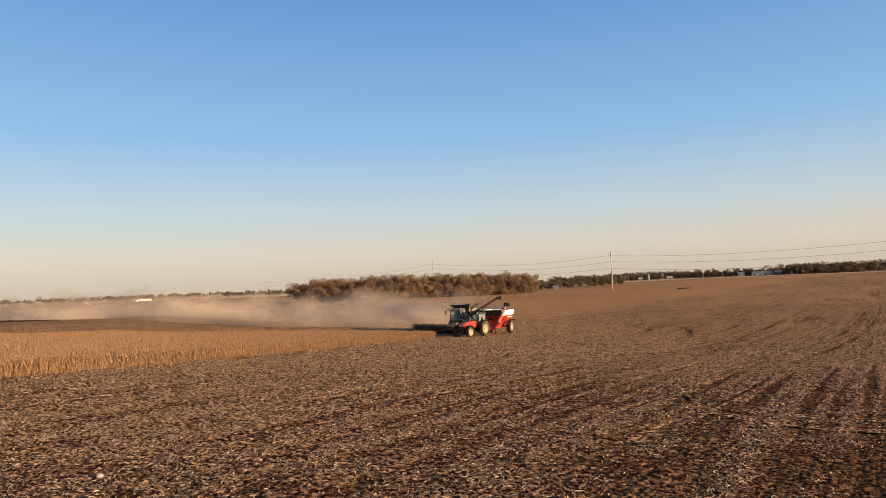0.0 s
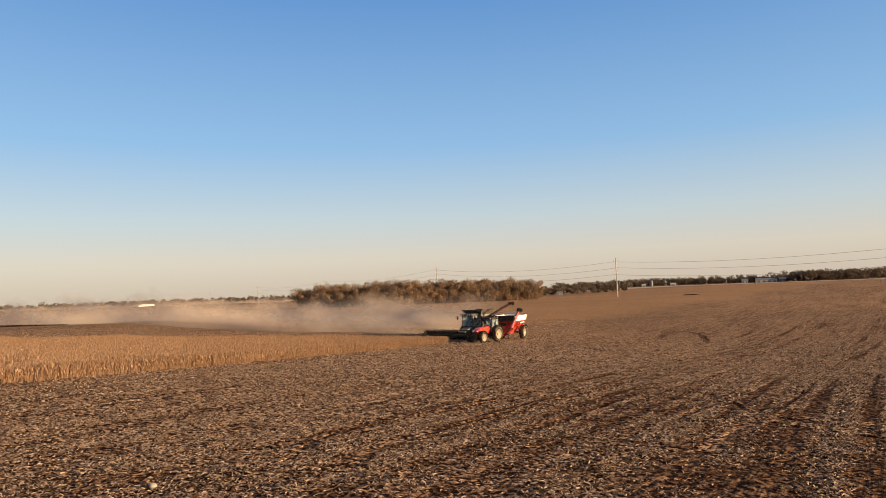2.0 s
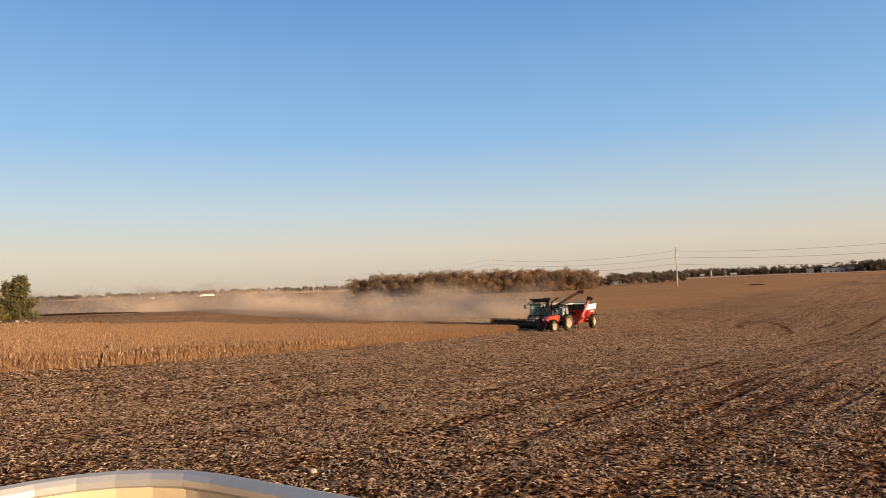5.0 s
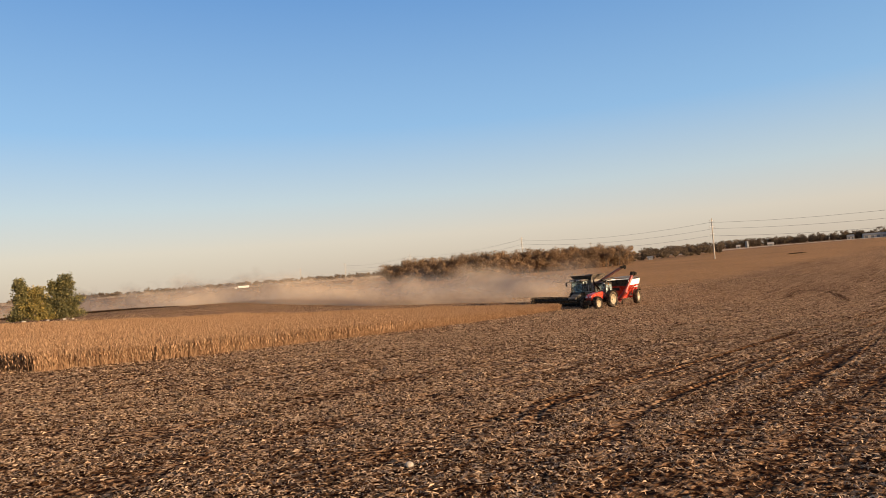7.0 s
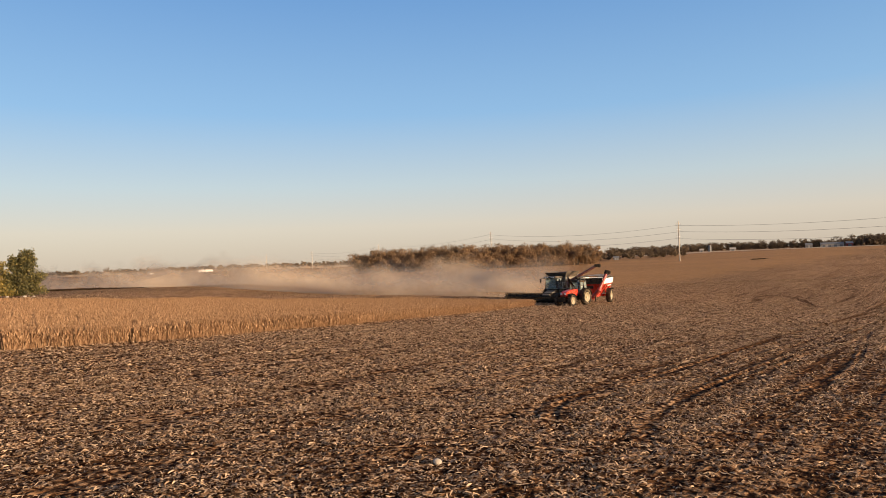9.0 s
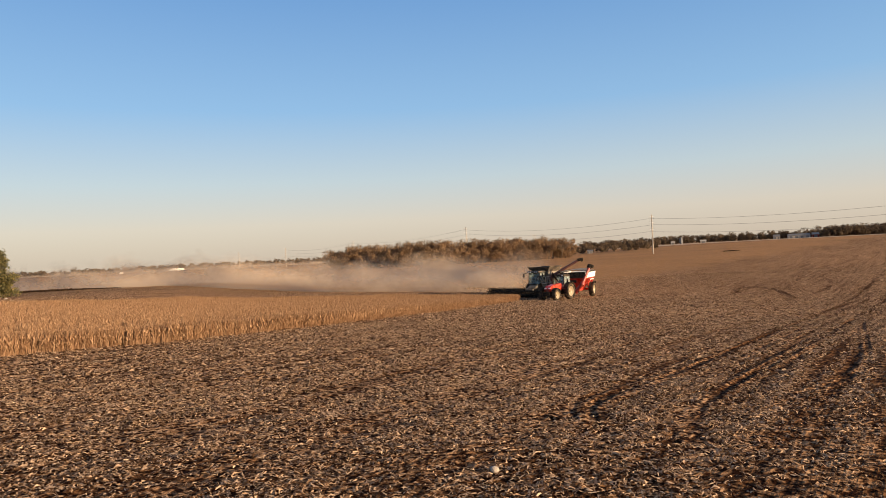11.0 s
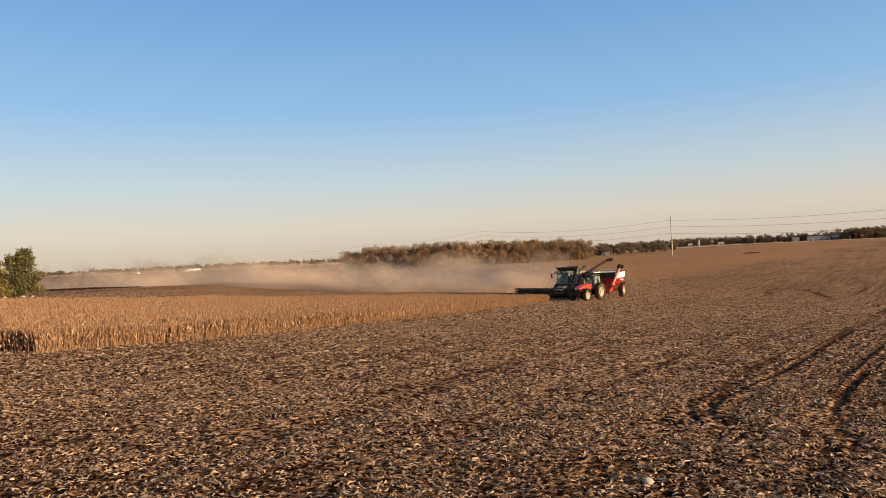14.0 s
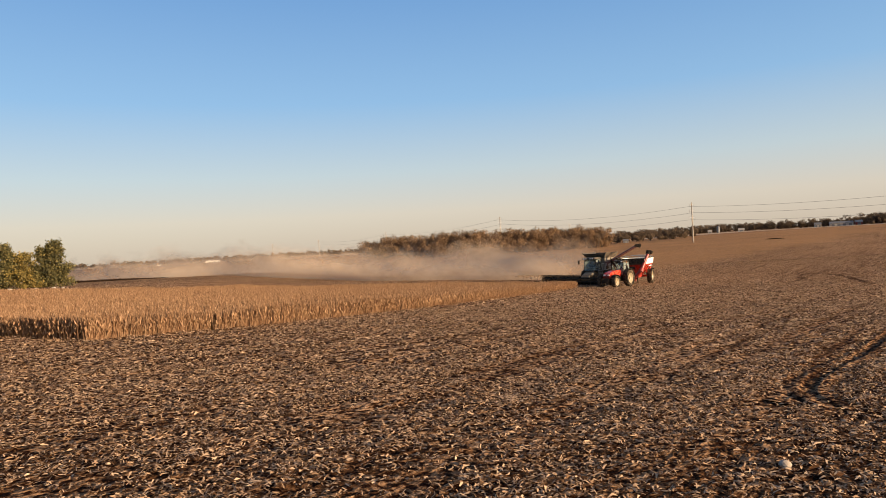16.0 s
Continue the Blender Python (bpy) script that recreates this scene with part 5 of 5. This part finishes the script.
# ---- leafy trees by the crop ----
def leafy_tree(x, y, height, spread, mat, label, seed, count=5200, narrow=1.0):
    r = np.random.default_rng(seed)
    t = thing("tree", pose(x, y, terrain(x, y)), label, "tree", "trees by the crop")
    bm = bmesh.new()
    rod(bm, (0, 0, -0.2), (0, 0, height * 0.45), 0.022 * height, 0.014 * height, 8)
    rod(bm, (0, 0, height * 0.45), (0.1, 0, height * 0.9), 0.014 * height, 0.004 * height, 8)
    tips = []
    for n in range(38):
        h = height * (0.02 + 0.84 * r.uniform(0, 1) ** 1.35)
        a, reach = r.uniform(0, 6.28), spread * (0.10 + 0.95 * (1 - h / height) ** 0.85) * r.uniform(0.55, 1.1) * 0.62
        tip = Vector((reach * math.cos(a), reach * math.sin(a), h + height * r.uniform(0.04, 0.12)))
        rod(bm, (0, 0, h * 0.92), tip, 0.006 * height, 0.002 * height, 6)
        tips.append(tip)
    tips.append(Vector((0.1, 0, height * 0.90)))
    part("trunk", bm, M_BARK, t)
    base = np.array([list(v) for v in tips])
    pick = r.integers(0, len(base), count)
    along = r.uniform(0.35, 1.08, count)[:, None]
    c = base[pick] * np.c_[along, along, np.ones(count)] + r.normal(size=(count, 3)) * [0.085 * spread, 0.085 * spread, 0.05 * height]
    c[:, 2] = np.maximum(c[:, 2], 0.15 + 0.2 * r.random(count))
    ob = new("crown", quads("crown", leaf_quads(c, r.uniform(0.10, 0.24, count), r, 0, 1.3), mat))
    ob.parent = t
    return t


leafy_tree(-68.2, 80.0, 5.4, 2.9, M_GREEN, "upright green tree at the crop's far edge", 1, 6800)
leafy_tree(-66.5, 80.6, 4.3, 3.2, M_YELLOW, "broad yellow-green tree at the crop's far edge", 2, 7200)
leafy_tree(-65.0, 81.8, 4.9, 2.1, M_GREEN, "narrow dark green tree at the crop's far edge", 3, 6000)
leafy_tree(-63.7, 82.4, 5.7, 3.1, M_GREEN, "tall green tree at the crop's far edge", 4, 8600)
for n, (x, y, r) in enumerate(((-66.5, 78.2, 0.26), (-64.2, 79.4, 0.2), (-62.4, 79.9, 0.24), (-61.6, 80.4, 0.18))):
    ob = thing("field_stone", pose(x, y, terrain(x, y) + 0.05, 0, 0, 40 * n), "pale field stone heaped under the trees", "stone", "stones under the trees")
    bm = bmesh.new()
    bmesh.ops.create_icosphere(bm, subdivisions=2, radius=r)
    for v in bm.verts:
        v.co *= 1 + 0.3 * noise.noise(v.co * 4 + Vector((n, 0, 0)))
        v.co.z *= 0.6
    part("boulder", bm, M_STONE, ob)


# ---- bare trees ----
def bare_tree(x, y, height, seed, label):
    r = random.Random(seed)
    t = thing("bare_tree", pose(x, y, terrain(x, y)), label, "tree", "bare trees")
    bm = bmesh.new()
    twigs = bmesh.new()
    def grow(a, d, length, rad, depth):
        b = a + d * length
        rod(bm if depth < 2 else twigs, a, b, rad, rad * 0.6, 6 if depth < 2 else 4)
        if depth < 5:
            for _ in range(3 if depth else 5):
                nd = (d + Vector((r.gauss(0, 0.45), r.gauss(0, 0.45), r.gauss(0.1, 0.25)))).normalized()
                grow(a + (b - a) * r.uniform(0.55, 1.0), nd, length * r.uniform(0.6, 0.8), max(rad * 0.55, 0.03), depth + 1)
    grow(Vector((0, 0, -0.2)), Vector((0, 0, 1)), height * 0.3, height * 0.022, 0)
    part("trunk", bm, M_BARK, t)
    part("twigs", twigs, M_BARK, t)


for x, y, h, s in ((47, 396, 12, 21), (39, 390, 11, 22), (52, 401, 11, 23), (278, 905, 17, 24), (420, 870, 20, 25), (436, 872, 21, 26), (-800, 1330, 22, 27), (150, 720, 12, 28), (500, 900, 15, 29), (22, 380, 13, 30)):
    bare_tree(x, y, h, s, "leafless grey-brown tree standing along the field's far edge")


# ---- far farm buildings and vehicles ----
def shed(name, x, y, length, depth, eaves, ridge, turn, wall_mat, roof_mat, label, doors=2):
    t = thing(name, pose(x, y, terrain(x, y) - 0.1, 0, 0, turn), label, "farm building")
    bm = bmesh.new()
    prism(bm, [(-depth / 2, 0), (-depth / 2, eaves), (0, ridge), (depth / 2, eaves), (depth / 2, 0)], -length / 2, length / 2)
    wall = part("wall", bm, wall_mat, t)
    for s in (-1, 1):
        bm = bmesh.new()
        a = math.atan2(ridge - eaves, depth / 2)
        run = math.hypot(ridge - eaves, depth / 2) + 0.5
        box(bm, (0, s * (depth / 4 + 0.1), (eaves + ridge) / 2 + 0.08), (length + 0.8, run, 0.14), (-s * math.degrees(a), 0, 0))
        part("roof", bm, roof_mat, t)
    for k in range(doors):
        bm = bmesh.new()
        xk = (k + 0.5) / doors * length - length / 2
        box(bm, (xk, -depth / 2 - 0.05, eaves * 0.42), (length / doors * 0.5, 0.1, eaves * 0.8), bevel=0.03)
        part("door", bm, M_GREYWALL, wall)
    return t


shed("machine_shed", 400, 846, 24, 10, 3.4, 5.4, -18, M_OLDWHITE, M_GREYWALL, "long white machine shed with a grey metal roof", 4)
shed("barn", 418, 842, 7, 8, 3.6, 5.8, -18, M_DARKRED, M_OLDWHITE, "small dark red barn with a pale roof", 1)
shed("house", 375, 850, 7, 7, 3.2, 5.4, -18, M_OLDWHITE, M_GREYWALL, "small white farmhouse at the field's far edge", 2)
shed("white_shed", 233, 800, 4, 4, 2.4, 3.6, -15, M_OLDWHITE, M_OLDWHITE, "small white shed beside the far road", 1)
shed("white_shed", 268, 800, 6, 5, 2.2, 3.6, -15, M_OLDWHITE, M_OLDWHITE, "low white outbuilding beside the far road", 1)
shed("house", 93, 560, 4, 4, 2.0, 3.0, -10, M_OLDWHITE, M_GREYWALL, "white farmhouse among dark trees", 3)

silo = thing("silo", pose(243, 802, terrain(243, 802) - 0.1), "dark round farm silo beside white sheds", "silo")
bm = bmesh.new(); rod(bm, (0, 0, 0), (0, 0, 7), 1.7, None, 20); part("wall", bm, M_GREYWALL, silo)
bm = bmesh.new(); rod(bm, (0, 0, 7), (0, 0, 8), 1.8, 0.3, 20); part("roof", bm, M_GREYWALL, silo)


def lorry(x, y, turn):
    t = thing("semi_truck", pose(x, y, terrain(x, y), 0, 0, turn), "white box semi-trailer truck on the far road", "truck")
    bm = bmesh.new(); box(bm, (0, 0, 2.6), (14.5, 2.6, 2.8), bevel=0.05); part("trailer", bm, M_WHITE, t, "plain white box trailer")
    bm = bmesh.new(); box(bm, (-9.2, 0, 1.9), (2.6, 2.4, 2.6), bevel=0.25); box(bm, (-10.9, 0, 1.3), (1.6, 2.1, 1.3), bevel=0.2); part("tractor_unit", bm, M_WHITE, t)
    bm = bmesh.new(); box(bm, (-2, 0, 0.95), (17, 1.2, 0.3)); part("chassis", bm, M_BLACK, t)
    for k in (-10.6, -8.2, -7.0, 4.8, 6.0):
        for s in (-1, 1):
            bm = bmesh.new(); rod(bm, (k, s * 0.85, 0.5), (k, s * 1.2, 0.5), 0.5, None, 16); part("wheel", bm, M_TYRE, t)


lorry(-389, 875, 22)

van = thing("van", pose(-450, 845, terrain(-450, 845), 0, 0, 20), "small white van driving on the far road", "van")
bm = bmesh.new(); box(bm, (0, 0, 1.35), (5.2, 2.0, 1.9), bevel=0.3, taper=(0.86, 0.9)); part("body", bm, M_WHITE, van)
bm = bmesh.new(); box(bm, (-1.9, 0, 1.75), (0.9, 2.02, 0.55), bevel=0.1); part("cab_window", bm, M_BLACK, van)
for k in (-1.6, 1.6):
    for side in (-1, 1):
        bm = bmesh.new(); rod(bm, (k, side * 0.75, 0.36), (k, side * 1.0, 0.36), 0.36, None, 14); part("wheel", bm, M_TYRE, van)

# ---- small things on the field ----
stone = thing("stone", pose(-7.15, 13.85, terrain(-7.15, 13.85) + 0.03), "pale round stone lying in the straw", "stone")
bm = bmesh.new()
bmesh.ops.create_icosphere(bm, subdivisions=2, radius=0.075)
for v in bm.verts:
    v.co *= 1 + 0.25 * noise.noise(v.co * 9)
    v.co.z *= 0.7
part("pebble", bm, M_STONE, stone)


# ---- grain wagon below the viewpoint ----
def outline(inset, low, high, side, z, radius=0.75, steps=7):
    """Plan of the wagon box: square behind, rounded in front. low, high: from rear to front; side: half the width."""
    a, b, h, r = low + inset, high - inset, side - inset, radius - inset * 0.5
    ring = [(a, -h, z)]
    for cx, cy, start in ((b - r, -h + r, -90), (b - r, h - r, 0)):
        ring += [(cx + r * math.cos(radians(start + 90 * k / steps)), cy + r * math.sin(radians(start + 90 * k / steps)), z) for k in range(steps + 1)]
    return ring + [(a, h, z)]


def loft(bm, rings):
    rows = [[bm.verts.new(v) for v in ring] for ring in rings]
    for p, q in zip(rows, rows[1:]):
        for k in range(len(p)):
            bm.faces.new((p[k], p[(k + 1) % len(p)], q[(k + 1) % len(p)], q[k]))
    return rows


def grain_wagon(m):
    w = thing("grain_wagon", m, "cream-painted open grain wagon with rounded front and steel rim", "grain wagon")
    low, high, side, top = -1.75, 1.95, 1.22, 2.33
    bm = bmesh.new()
    loft(bm, [outline(0.55, low, high, side, 0.95), outline(0.0, low, high, side, 1.55), outline(0.0, low, high, side, top), outline(0.05, low, high, side, top), outline(0.05, low, high, side, 1.57), outline(0.6, low, high, side, 1.0)])
    floor_ring = [bm.verts.new(v) for v in outline(0.6, low, high, side, 1.005)]
    bm.faces.new(floor_ring)
    body = part("hopper", bm, M_WAGON, w, "cream-painted sheet steel hopper")
    bm = bmesh.new()
    ring = [Vector(v) for v in outline(0.02, low, high, side, top + 0.02)]
    for a, b in zip(ring, ring[1:] + ring[:1]):
        rod(bm, a, b, 0.045, None, 10)
    part("rim", bm, M_STEEL, w, "pale rounded tube rim")
    bm = bmesh.new()
    rail = [Vector(v) for v in outline(0.30, low, high, side, top - 0.08)]
    for a, b in zip(rail, rail[1:]):
        rod(bm, a, b, 0.025, None, 8)
    for k in (1, 4, 8, 12, 16):
        rod(bm, rail[k], rail[k] - Vector((0, 0, 0.7)), 0.018, None, 6)
    part("inner_rail", bm, M_WAGON, w, "cream tube rail inside the rim")
    for x in (-1.0, 0.1, 1.1):
        bm = bmesh.new()
        rod(bm, (x, -side + 0.05, top - 0.16), (x, side - 0.05, top - 0.16), 0.028, None, 8)
        part("cross_brace", bm, M_WAGON, w)
    for x0, x1, y in ((-1.6, 0.6, 1), (0.2, 1.5, 1), (-1.6, 0.6, -1)):
        bm = bmesh.new()
        rod(bm, (x0, y * (side - 0.10), top - 0.55), (x1, y * (side - 0.10), top - 0.12), 0.022, None, 8)
        part("diagonal_brace", bm, M_WAGON, w)
    for x in (-1.35, -0.45, 0.45, 1.0):
        for y in (-1, 1):
            bm = bmesh.new()
            box(bm, (x, y * (side + 0.03), 1.88), (0.08, 0.06, 0.80), bevel=0.01)
            part("side_post", bm, M_WAGON, w)
            bm = bmesh.new()
            box(bm, (x, y * (side - 0.075), top - 0.14), (0.10, 0.05, 0.09), bevel=0.012)
            rod(bm, (x, y * (side - 0.04), top - 0.14), (x, y * (side - 0.13), top - 0.14), 0.02, None, 6)
            part("bracket", bm, M_BLACK, body)
    bm = bmesh.new()
    box(bm, (0.1, 0, 0.85), (3.2, 0.9, 0.16), bevel=0.03)
    for x in (-1.2, 1.3):
        rod(bm, (x, -1.0, 0.45), (x, 1.0, 0.45), 0.07, None, 10)
        for y in (-0.35, 0.35):
            box(bm, (x, y, 0.63), (0.14, 0.12, 0.4), bevel=0.02)
    rod(bm, (1.3, 0, 0.5), (3.2, 0, 0.42), 0.06, None, 8)
    part("running_gear", bm, M_BLACK, w)
    for x in (-1.2, 1.3):
        for y in (-1, 1):
            bm = bmesh.new()
            hoop(bm, [(-0.10, 0.26), (-0.13, 0.32), (-0.12, 0.41), (-0.06, 0.45), (0.06, 0.45), (0.12, 0.41), (0.13, 0.32), (0.10, 0.26)], (0, 0, 0), 24)
            for v in bm.verts:
                v.co = Vector((v.co.y + x, v.co.x + y * 1.0, v.co.z + 0.45))
            tyre = part("tyre", bm, M_TYRE, w, "", True)
            bm = bmesh.new()
            rod(bm, (x, y * 0.92, 0.45), (x, y * 1.07, 0.45), 0.27, 0.24, 18)
            rod(bm, (x, y * 1.06, 0.45), (x, y * 1.12, 0.45), 0.08, 0.07, 10)
            part("rim", bm, M_CREAM, tyre)
    return w


M_WAGON = worn("cream_wagon_paint", (0.60, 0.47, 0.29), 0.45, 0, 0.35, 2.5)
WAGON_TURN = 153
wx, wy = -4.44, 3.06
grain_wagon(pose(wx, wy, terrain(wx, wy) + 0.02, 0, 0, WAGON_TURN))
